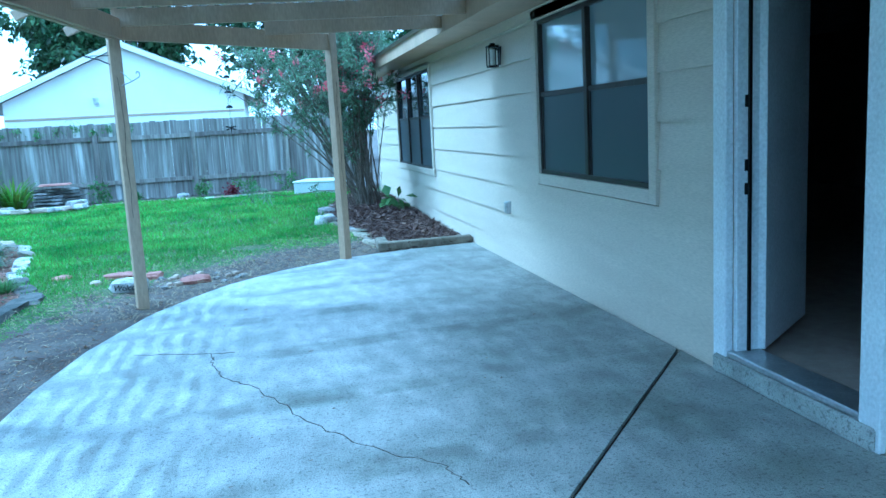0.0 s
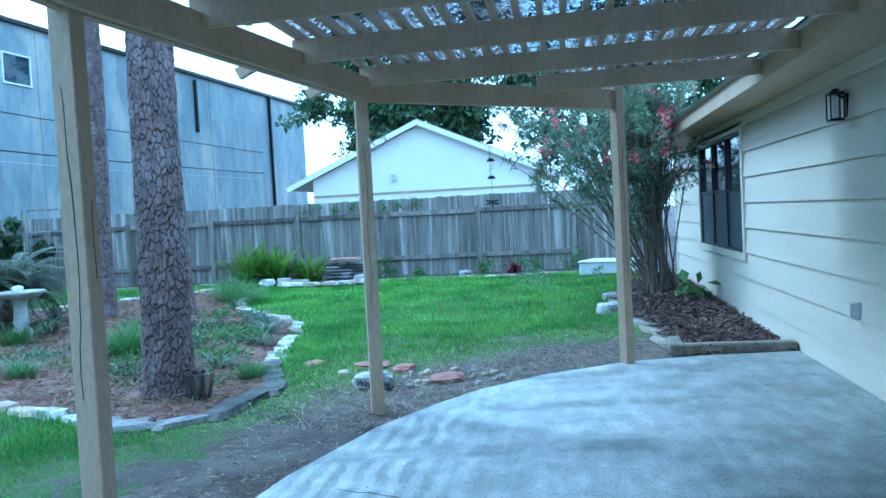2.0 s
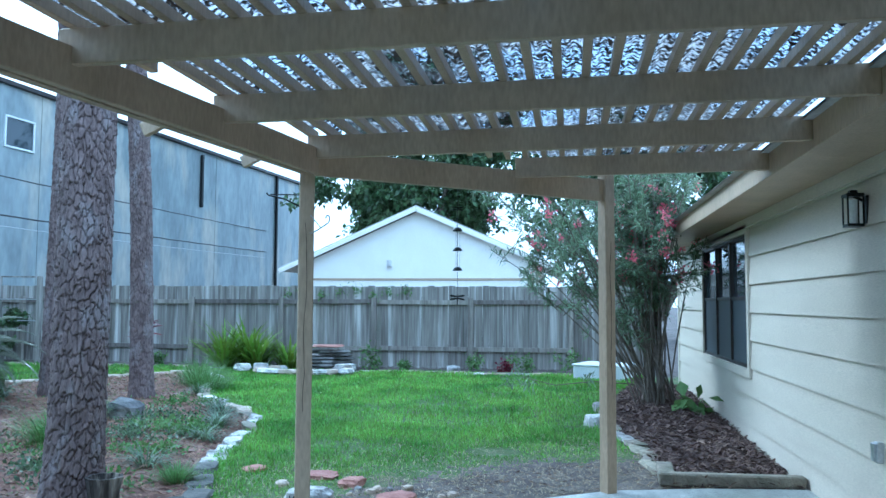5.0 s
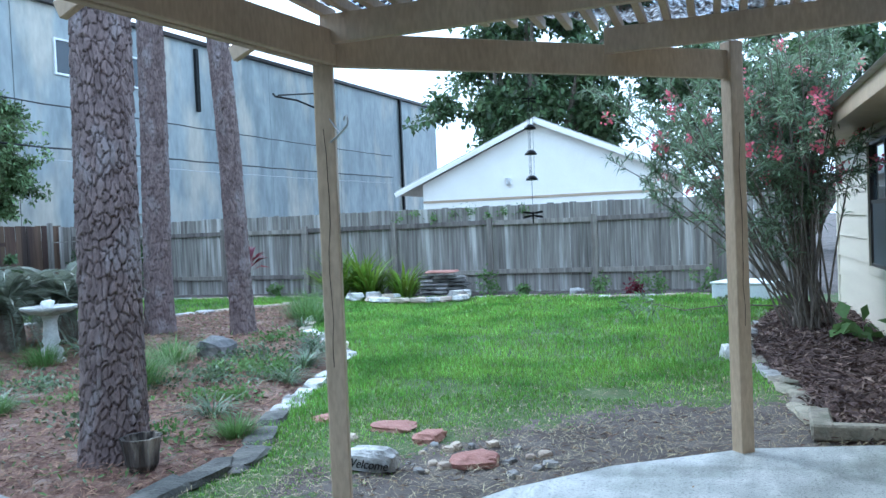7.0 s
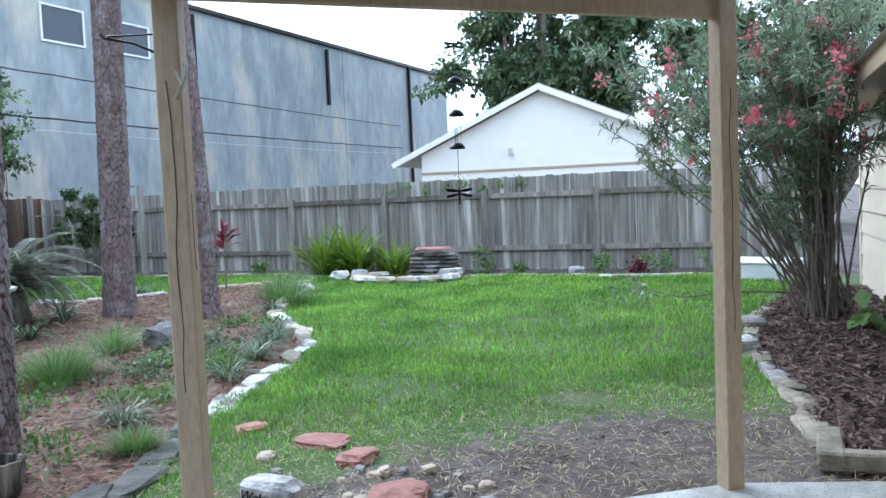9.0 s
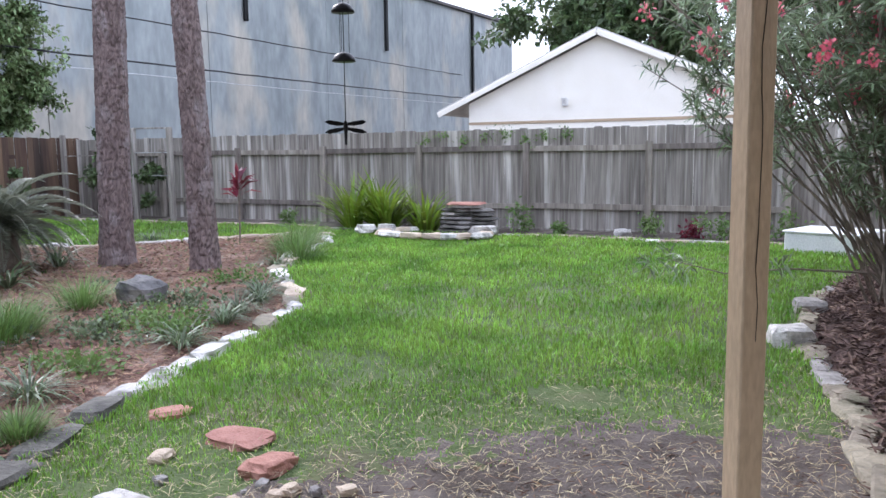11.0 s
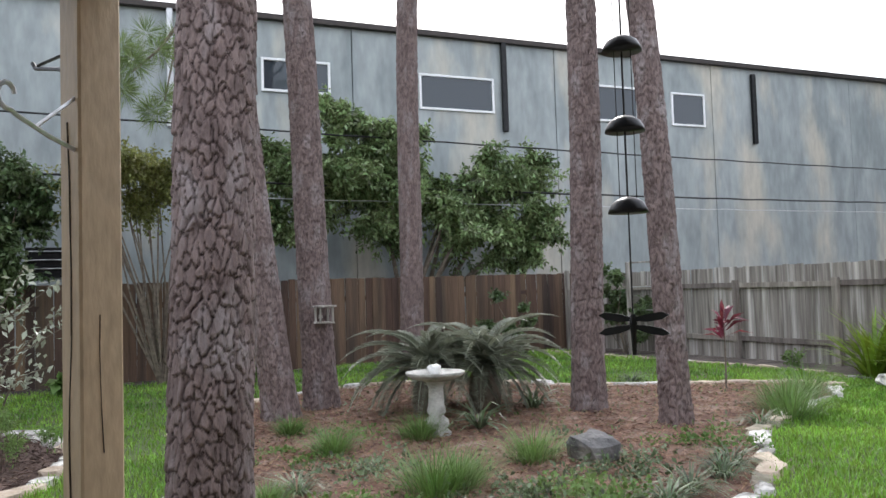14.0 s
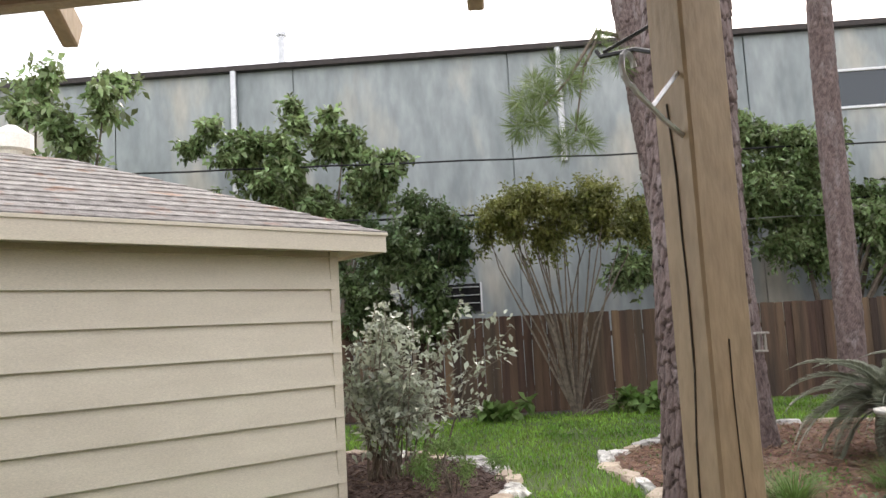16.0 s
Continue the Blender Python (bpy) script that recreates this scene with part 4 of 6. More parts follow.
def build_neighbour():
    h = thing("neighbour_garage", "cream gabled garage with white trim and pale roof", "building")
    y, xc, pk, el, er, ez = 22.4, -3.06, 3.86, -6.76, 0.64, 2.24
    wl, wr = -6.07, -0.02
    slope = (pk - ez) / (xc - el)
    zl = ez + slope * (wl - el)
    g = Geo()
    prof = [(wl, -0.2), (wr, -0.2), (wr, zl - 0.06), (xc, pk - 0.06), (wl, zl - 0.06)]
    g.add([(x, y, z) for x, z in prof] + [(x, y + 9, z) for x, z in prof], [(0, 1, 2, 3, 4), (9, 8, 7, 6, 5)] + [(i + 5, (i + 1) % 5 + 5, (i + 1) % 5, i) for i in range(5)])
    part("wall", g, CREAM, h)
    for s, (xa, xb) in enumerate(((el, xc), (er, xc))):
        g = Geo().add([(xa, y - 0.2, ez), (xb, y - 0.2, pk), (xb, y + 9.3, pk), (xa, y + 9.3, ez), (xa, y - 0.2, ez + 0.1), (xb, y - 0.2, pk + 0.1), (xb, y + 9.3, pk + 0.1), (xa, y + 9.3, ez + 0.1)], [(0, 1, 2, 3), (7, 6, 5, 4), (0, 4, 5, 1), (1, 5, 6, 2), (2, 6, 7, 3), (3, 7, 4, 0)])
        part("roof_slope", g, PALESHINGLE, h)
        part("barge_board", Geo().beam((xa, y - 0.22, ez + 0.0), (xb, y - 0.22, pk + 0.0), 0.03, 0.12, 0.004), CREAM, h)
    part("frieze_board", Geo().box(wl, y - 0.02, 2.0, wr, y - 0.001, 2.06, 0.003), TAN, h)
    for k in range(9):
        part("wall_batten", Geo().box(wl + 0.7 * k, y - 0.015, 0, wl + 0.7 * k + 0.04, y - 0.001, 2.0), CREAM, h)
    v = part("flood_lamp", Geo().box(-3.85, y - 0.1, 2.35, -3.72, y - 0.001, 2.52, 0.02), PLASTIC, h)
    part("lamp_head", Geo().lathe([(0.03, 2.42), (0.07, 2.52)], 10, -3.78, y - 0.14), PLASTIC, v)


build_neighbour()

# ---- shed ----


def build_shed():
    s = thing("shed", "tan lap-sided shed with a hipped shingle roof", "shed")
    u = Vector((0.63, -0.777, 0)).normalized()
    back = Vector((-0.777, -0.63, 0)).normalized()
    m = Matrix((u, back, Vector((0, 0, 1)))).transposed().to_4x4()
    m.translation = (-6.74, 5.31, 0)
    L, W, T = 4.6, 3.6, 2.33
    part("core", Geo().box(0.02, 0.02, -0.1, L, W, T, 0, m), SIDING, s)
    z = -0.02
    while z < T:
        z1 = min(z + 0.287, T)
        for face in (0, 1, 2):
            a = [(0, -0.030, z), (L, -0.030, z), (L, 0.006, z1), (0, 0.006, z1), (0, 0.02, z), (L, 0.02, z), (L, 0.02, z1), (0, 0.02, z1)]
            if face == 1:
                a = [(q[1], W - q[0] * W / L, q[2]) for q in a]
            if face == 2:
                a = [(L - q[1], q[0] * W / L, q[2]) for q in a]
            part("siding_board", Geo().add([m @ Vector(q) for q in a], [(3, 2, 1, 0), (0, 1, 5, 4), (2, 3, 7, 6), (1, 2, 6, 5), (3, 0, 4, 7)][::1]), SIDING, s)
        z += 0.287
    for x, y in ((0, 0), (L, 0), (0, W)):
        part("corner_board", Geo().box(x - 0.022, y - 0.022, -0.03, x + 0.07, y + 0.07, T, 0.003, m), SIDING, s)
    o = 0.32
    part("soffit", Geo().box(-o, -o, T, L + o, W + o, T + 0.02, 0, m), SIDING, s)
    for q in ((-o - 0.02, -o - 0.02, L + o, -o), (-o - 0.02, -o, -o, W + o), (L + o, -o, L + o + 0.02, W + o)):
        part("fascia", Geo().box(q[0], q[1], T - 0.03, q[2], q[3], T + 0.13, 0.003, m), SIDING, s)
        part("drip_edge", Geo().box(q[0] - 0.015, q[1] - 0.015, T + 0.12, q[2] + 0.015, q[3] + 0.015, T + 0.15, 0.003, m), SIDING, s)
    pitch = 0.42
    n = 13
    run = W / 2 + o + 0.03
    step = run / n
    for k in range(n):
        d0, d1 = k * step, (k + 1) * step
        za, zb = T + 0.15 + pitch * d0, T + 0.15 + pitch * d1
        lo, hi = -o - 0.03, L + o + 0.03
        wo, wi = -o - 0.03, W + o + 0.03
        t = 0.012
        for f in range(3):
            if f == 0:
                q = [(lo + d0, wo + d0), (hi - d0, wo + d0), (hi - d1, wo + d1), (lo + d1, wo + d1)]
            elif f == 1:
                q = [(lo + d0, wi - d0), (lo + d0, wo + d0), (lo + d1, wo + d1), (lo + d1, wi - d1)]
            else:
                q = [(hi - d0, wi - d0), (lo + d0, wi - d0), (lo + d1, wi - d1), (hi - d1, wi - d1)]
            vs = [(*q[0], za + t), (*q[1], za + t), (*q[2], zb), (*q[3], zb), (*q[0], za - 0.004), (*q[1], za - 0.004)]
            part("shingle_course", Geo().add([m @ Vector(p) for p in vs], [(0, 1, 2, 3), (4, 5, 1, 0)]), SHINGLE, s)
    part("roof_vent", Geo().lathe([(0.12, 3.0), (0.12, 3.45), (0.2, 3.46), (0.2, 3.6), (0.05, 3.7)], 14, -6.9, 2.3), CREAM, s)


build_shed()

# ---- trees ----


def bark_trunk(name, base, top, r0, r1, height, rows, cols, seed, label, flare=0.25, grain=(20, 10)):
    """A leaning pine trunk with plated bark."""
    z0 = ground_z(base[0], base[1]) + 0.02
    b = Vector((base[0], base[1], z0))
    slope = Vector((top[0] - base[0], top[1] - base[1])) / (top[2] - z0)
    v = np.zeros((rows + 1, cols, 3))
    off = seed * 7.3
    for i in range(rows + 1):
        h = height * (i / rows)
        rr = r0 + (r1 - r0) * i / rows + r0 * flare * math.exp(-h / 0.28)
        cx, cy = b.x + slope.x * h + 0.02 * math.sin(h * 0.9 + seed), b.y + slope.y * h + 0.02 * math.cos(h * 0.7 + seed)
        for s in range(cols):
            t = 2 * math.pi * s / cols
            c, sn = math.cos(t), math.sin(t)
            q = Vector((c * r0 * grain[0] + off, sn * r0 * grain[0], h * grain[1]))
            q += noise.noise_vector(q * 1.3) * 0.3
            d, cells = noise.voronoi(q)
            crack = min(1.0, (d[1] - d[0]) * 9.0)
            level = (math.sin(cells[0].x * 12.9 + cells[0].y * 78.2 + cells[0].z * 37.7) * 43.7) % 1.0
            shingle = max(-0.6, min(0.6, cells[0].z - q.z))
            r = rr + 0.013 * (crack - 0.7) + (0.009 * level + 0.008 * shingle) * crack + 0.0016 * noise.noise(q * 4)
            v[i, s] = (cx + c * r, cy + sn * r, b.z - 0.06 + h)
    i, s = np.meshgrid(np.arange(rows), np.arange(cols), indexing="ij")
    a, e = (i * cols + s).ravel(), (i * cols + (s + 1) % cols).ravel()
    f = np.stack([a, e, e + cols, a + cols], 1)
    tr = thing(name, label, "tree")
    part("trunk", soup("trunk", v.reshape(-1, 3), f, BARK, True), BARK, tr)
    return tr


T = {
    "near": bark_trunk("pine_tree", (-2.665, 7.15), (-2.655, 7.27, 2.8), 0.185, 0.165, 9, 1100, 200, 1, "tall pine trunk with thick plated bark beside the patio", 0.25, (26, 11)),
    "b": bark_trunk("pine_tree", (-8.27, 9.25), (-8.46, 8.72, 5.15), 0.20, 0.16, 9, 560, 104, 2, "leaning pine trunk in the straw bed"),
    "c": bark_trunk("pine_tree", (-8.70, 9.92), (-8.95, 9.74, 5.49), 0.205, 0.17, 9, 560, 104, 3, "pine trunk carrying a small bird feeder"),
    "d": bark_trunk("pine_tree", (-6.36, 12.35), (-6.42, 12.46, 4.87), 0.185, 0.16, 9, 560, 104, 4, "tall pine trunk behind the boulder"),
    "e": bark_trunk("pine_tree", (-5.08, 12.45), (-5.26, 12.36, 4.45), 0.15, 0.125, 9, 560, 96, 5, "slimmer pine trunk near the bed's stone edge"),
    "f": bark_trunk("pine_tree", (-10.7, 12.15), (-10.72, 12.3, 6.44), 0.185, 0.16, 9, 360, 64, 6, "pine trunk behind the sago palm"),
}


def needle_tuft(parent, clumps, seed, count=850, length=0.22):
    rng = np.random.default_rng(seed)
    pos, out = [], []
    for c, r in clumps:
        d = unit(rng.normal(size=(count, 3)))
        k = rng.integers(0, 7, count)
        tips = unit(np.random.default_rng(seed + 5).normal(size=(7, 3)) * np.array((1, 1, 0.7)))[k] * r * 0.55
        pos.append(np.array(c) + tips + d * 0.02)
        out.append(unit(d + tips / r * 0.9))
    pos, out = np.concatenate(pos), np.concatenate(out)
    side = unit(np.cross(out, rng.normal(size=out.shape)))
    v, f = blades(pos, out, side, length * rng.uniform(0.6, 1.2, len(pos)), 0.007)
    tagged(part("needle_tuft", soup("needle_tuft", v, f, PINE), PINE, parent), kind="stuff")


for k, (key, (x, y)) in enumerate({"near": (-2.70, 7.5), "b": (-8.6, 8.4), "c": (-9.1, 9.6), "d": (-6.5, 12.55), "e": (-5.4, 12.3), "f": (-10.75, 12.35)}.items()):
    rk = random.Random(200 + k)
    for _ in range(7):
        a, z, r = rk.uniform(0, 6.28), rk.uniform(8.2, 8.9), rk.uniform(0.7, 1.5)
        e = (x + r * math.cos(a), y + r * math.sin(a), z + rk.uniform(0.2, 1.2))
        part("branch", Geo().tube([(x, y, z - 0.2), (x + 0.5 * r * math.cos(a), y + 0.5 * r * math.sin(a), z + 0.1), e], [0.05, 0.03, 0.01], 5), TWIG, T[key])
        needle_tuft(T[key], [(e, 0.5)], 300 + k, 160, 0.25)
g = Geo()
g.tube([(-8.5, 8.75, 4.9), (-8.35, 8.3, 4.95), (-8.3, 7.9, 4.35), (-8.25, 7.6, 4.05)], [0.03, 0.025, 0.018, 0.012], 6)
g.tube([(-8.35, 8.35, 4.95), (-8.3, 8.1, 4.5), (-8.28, 7.95, 3.75)], [0.02, 0.014, 0.01], 6)
part("branch", g, TWIG, T["b"])
needle_tuft(T["b"], [((-8.3, 7.75, 4.3), 0.42), ((-8.25, 7.5, 4.15), 0.35), ((-8.28, 7.95, 3.65), 0.3), ((-8.3, 8.3, 4.55), 0.45), ((-8.1, 7.4, 3.8), 0.25)], 3)
part("branch", Geo().tube([(-10.72, 12.3, 7.3), (-9.6, 12.9, 6.6), (-8.7, 13.4, 6.1)], [0.03, 0.02, 0.01], 6), TWIG, T["f"])
needle_tuft(T["f"], [((-9.4, 13.0, 6.5), 0.4), ((-8.9, 13.3, 6.2), 0.4)], 6, 300)


def leafy_tree(name, label, base, limbs, clumps, count, size, mat, seed, aspect=0.5, stem=0.05, droop=0.3):
    """A branching tree: limbs as tubes from the base, leaves in clumps round their ends."""
    t = thing(name, label, "tree" if "tree" in name else "shrub")
    rng = np.random.default_rng(seed)
    z0 = ground_z(base[0], base[1])
    for k, e in enumerate(limbs):
        g = Geo()
        a = Vector((base[0] + rng.normal(0, stem), base[1] + rng.normal(0, stem), z0 - 0.03))
        e = Vector(e)
        m1 = a.lerp(e, 0.4) + Vector((rng.normal(0, 0.06), rng.normal(0, 0.06), 0.15))
        m2 = a.lerp(e, 0.75) + Vector((rng.normal(0, 0.08), rng.normal(0, 0.08), 0.1))
        g.tube([a, m1, m2, e], [stem, stem * 0.7, stem * 0.45, stem * 0.15], 7)
        part("limb", g, TWIG, t)
    cs, rs = [c for c, r in clumps], [r if hasattr(r, "__len__") else (r, r, r * 0.8) for c, r in clumps]
    sub_c, sub_r = [], []
    heart = np.mean(np.array(cs), axis=0)
    for c, r in zip(cs, rs):
        c, r = np.array(c), np.array(r)
        away = (c - heart) / max(np.linalg.norm(c - heart), 0.1)
        for _ in range(8):
            d = rng.normal(size=3) * 0.75 + away * 0.55 + np.array((0, 0, 0.35))
            d /= np.linalg.norm(d)
            ln = rng.uniform(0.7, 1.75)
            for u in (0.1, 0.35, 0.6, 0.85, 1.05):
                sub_c.append(c + d * r * u * ln + np.array((0, 0, -0.25 * u * u * r[2])))
                sub_r.append(r * (0.42 - 0.24 * u) * rng.uniform(0.8, 1.3))
    part("crown", leaf_soup("crown", mat, sub_c, sub_r, count, size, rng, aspect, droop), mat, t)
    return t


def oval(c, r, n, seed, low=-0.7, fat=1.0):
    """Clump centres over an uneven oval crown."""
    rng = random.Random(seed)
    out = []
    while len(out) < n:
        p = [rng.uniform(-1, 1) for _ in range(3)]
        if p[0] ** 2 + p[1] ** 2 + p[2] ** 2 < 1 and p[2] > low:
            k = rng.uniform(0.75, 1.12)
            out.append((tuple(c[i] + p[i] * r[i] * k for i in range(3)), rng.uniform(0.34, 0.55) * min(r) * fat))
    return out


def ends(clumps, k):
    return [c for c, r in clumps[:k]]


cl = oval((-14.8, 15.6, 3.55), (0.8, 2.5, 1.4), 44, 1, -0.8, 1.5) + oval((-14.8, 12.4, 3.9), (0.7, 1.9, 1.5), 32, 2, -0.8, 1.5) + oval((-14.7, 12.9, 5.2), (0.5, 0.9, 0.7), 9, 16, -0.8, 1.3) + oval((-14.7, 10.6, 3.0), (0.6, 1.0, 1.0), 12, 17, -0.8, 1.4) + oval((-14.6, 16.9, 2.6), (0.5, 1.2, 0.7), 12, 18, -0.8, 1.4) + oval((-14.7, 14.1, 3.7), (0.6, 1.3, 1.3), 20, 19, -0.8, 1.5)
leafy_tree("broadleaf_tree", "glossy broadleaf tree spreading above the side fence", (-14.9, 14.0), ends(cl, 10), cl, 125000, 0.135, LEAF_OAK, 21, 0.45, 0.08)
cl = oval((-14.9, 3.9, 4.5), (0.7, 1.9, 1.0), 26, 3, -0.8, 1.35) + [((-14.9, 3.8, 6.1), 0.26), ((-14.9, 3.85, 5.7), 0.3), ((-14.9, 4.5, 5.9), 0.25), ((-14.9, 2.2, 5.7), 0.28), ((-14.9, 1.9, 5.4), 0.3), ((-14.8, 5.6, 5.0), 0.32), ((-14.8, 5.2, 4.7), 0.35), ((-14.8, 2.9, 5.5), 0.3)]
leafy_tree("broadleaf_tree", "bright green broadleaf tree rising behind the shed", (-15.0, 4.2), ends(cl, 8), cl, 34000, 0.15, LEAF_OAK, 22, 0.5, 0.06)
cl = oval((-13.0, 8.4, 3.45), (0.6, 1.65, 0.55), 46, 4, -0.9, 1.5)
leafy_tree("crape_myrtle_tree", "multi-stemmed olive green crape myrtle by the side fence", (-13.1, 8.65), ends(cl, 24), cl, 34000, 0.075, LEAF_OLIVE, 23, 0.5, 0.024)
cl = oval((-13.5, 5.7, 2.6), (0.5, 1.7, 1.35), 44, 5, -0.8, 1.5)
leafy_tree("broadleaf_shrub", "dark green shrub along the side fence", (-13.2, 6.0), ends(cl, 8), cl, 36000, 0.11, LEAF_FAR, 24, 0.5, 0.03)


def pale_shrub():
    """Arching bare stems with small sprigs of pale leaves along them."""
    t = thing("pale_shrub", "open pale-leaved shrub with arching stems beside the shed", "shrub")
    rng = np.random.default_rng(25)
    base = Vector((-7.9, 5.7, ground_z(-7.9, 5.7)))
    pos, out = [], []
    for k in range(34):
        an, far = rng.uniform(0, 2 * math.pi), rng.uniform(0.15, 1.0)
        tip = base + Vector((0.65 * far * math.cos(an), 0.75 * far * math.sin(an) + 0.12, rng.uniform(0.9, 2.45) - 0.5 * far))
        if k < 7:
            tip = base + Vector((rng.normal(0.15, 0.25), 0.75 + 0.09 * k, (1.15, 1.9, 1.5, 0.85, 1.7, 1.3, 1.55)[k]))
        a = base + Vector((rng.normal(0, 0.12), rng.normal(0, 0.16), -0.03))
        m = a.lerp(tip, 0.55) + Vector((0, -0.06, 0.28))
        pts = [a, a.lerp(m, 0.5) + Vector((0, 0, 0.05)), m, tip]
        part("stem", Geo().tube(pts, [0.012, 0.010, 0.007, 0.003], 5), TWIG, t)
        for s in range(20 if k >= 7 else 9):
            u = rng.uniform(0.0, 1.0) ** 0.8
            q = m.lerp(tip, u) if rng.uniform() < 0.72 else a.lerp(m, 0.5 + 0.5 * u)
            q = q + Vector(rng.normal(0, 0.10 if k >= 7 else 0.03, 3))
            g = Vector(rng.normal(0, 1, 3))
            for _ in range(5):
                pos.append(tuple(q + Vector(rng.normal(0, 0.045, 3))))
                out.append(tuple(g * 0.6 + Vector(rng.normal(0, 0.8, 3)) + Vector((0, 0, -0.2))))
    pos, out = np.array(pos), unit(np.array(out))
    side = unit(np.cross(out, unit(rng.normal(size=out.shape) * 0.5 + np.array((0, 0, 1.0)))))
    ln = rng.uniform(0.06, 0.11, len(pos))
    v, f = blades(pos, out, side, ln, ln * 0.55, 0.3)
    part("leaves", soup("leaves", v, f, LEAF_PALE), LEAF_PALE, t)


pale_shrub()
cl = oval((-7.0, 6.3, 0.3), (0.5, 0.45, 0.28), 12, 7)
leafy_tree("weedy_shrub", "low feathery green shrub in the shed bed", (-7.0, 6.3), ends(cl, 8), cl, 2200, 0.05, LEAF_SOFT, 26, 0.25, 0.008)
cl = oval((-12.6, 9.6, 0.3), (0.25, 0.9, 0.15), 8, 8) + oval((-12.6, 7.6, 0.3), (0.25, 0.6, 0.15), 6, 9)
leafy_tree("broadleaf_shrub", "low bright leafy plants at the fence's foot", (-12.6, 8.6), ends(cl, 8), cl, 420, 0.2, LEAF_SOFT, 27, 0.7, 0.008)
cl = oval((-11.6, 17.3, 1.1), (1.0, 0.35, 0.9), 16, 10)
leafy_tree("vine_shrub", "dark vines climbing the garden trellis", (-11.4, 17.3), ends(cl, 8), cl, 3800, 0.11, LEAF_FAR, 28, 0.6, 0.012)
cl = oval((-12.8, 15.6, 0.9), (0.4, 0.8, 0.7), 8, 12)
leafy_tree("vine_shrub", "dark leaves tumbling over the fence corner", (-13.0, 15.8), ends(cl, 5), cl, 1500, 0.10, LEAF_FAR, 29, 0.6, 0.012)
cl = [((-4.9 + 0.35 * k, 17.9, 1.62 + 0.06 * math.sin(k * 2.1)), 0.16) for k in range(8)]
leafy_tree("vine_shrub", "thin vine trailing along the fence top", (-4.5, 18.2), ends(cl, 8), cl, 500, 0.06, LEAF_SOFT, 30, 0.5, 0.006)
cl = oval((-6.0, 38, 7.8), (5.0, 3.0, 5.8), 60, 13)
leafy_tree("shade_tree", "large dark shade tree behind the neighbour's garage", (-7.0, 38.5), ends(cl, 18), cl, 42000, 0.30, LEAF_FAR, 31, 0.55, 0.28)
cl = oval((3.5, 36, 6.4), (5.0, 3.0, 3.4), 40, 14)
leafy_tree("shade_tree", "distant green trees beyond the garage roof", (3.5, 36.5), ends(cl, 12), cl, 20000, 0.32, LEAF_FAR, 32, 0.55, 0.22)
cl = oval((-14.3, -0.6, 5.9), (0.9, 1.5, 1.2), 14, 15)
leafy_tree("broadleaf_tree", "leafy tree far behind the shed roof", (-14.9, -0.5), ends(cl, 6), cl, 3500, 0.2, LEAF_OAK, 33, 0.5, 0.08)


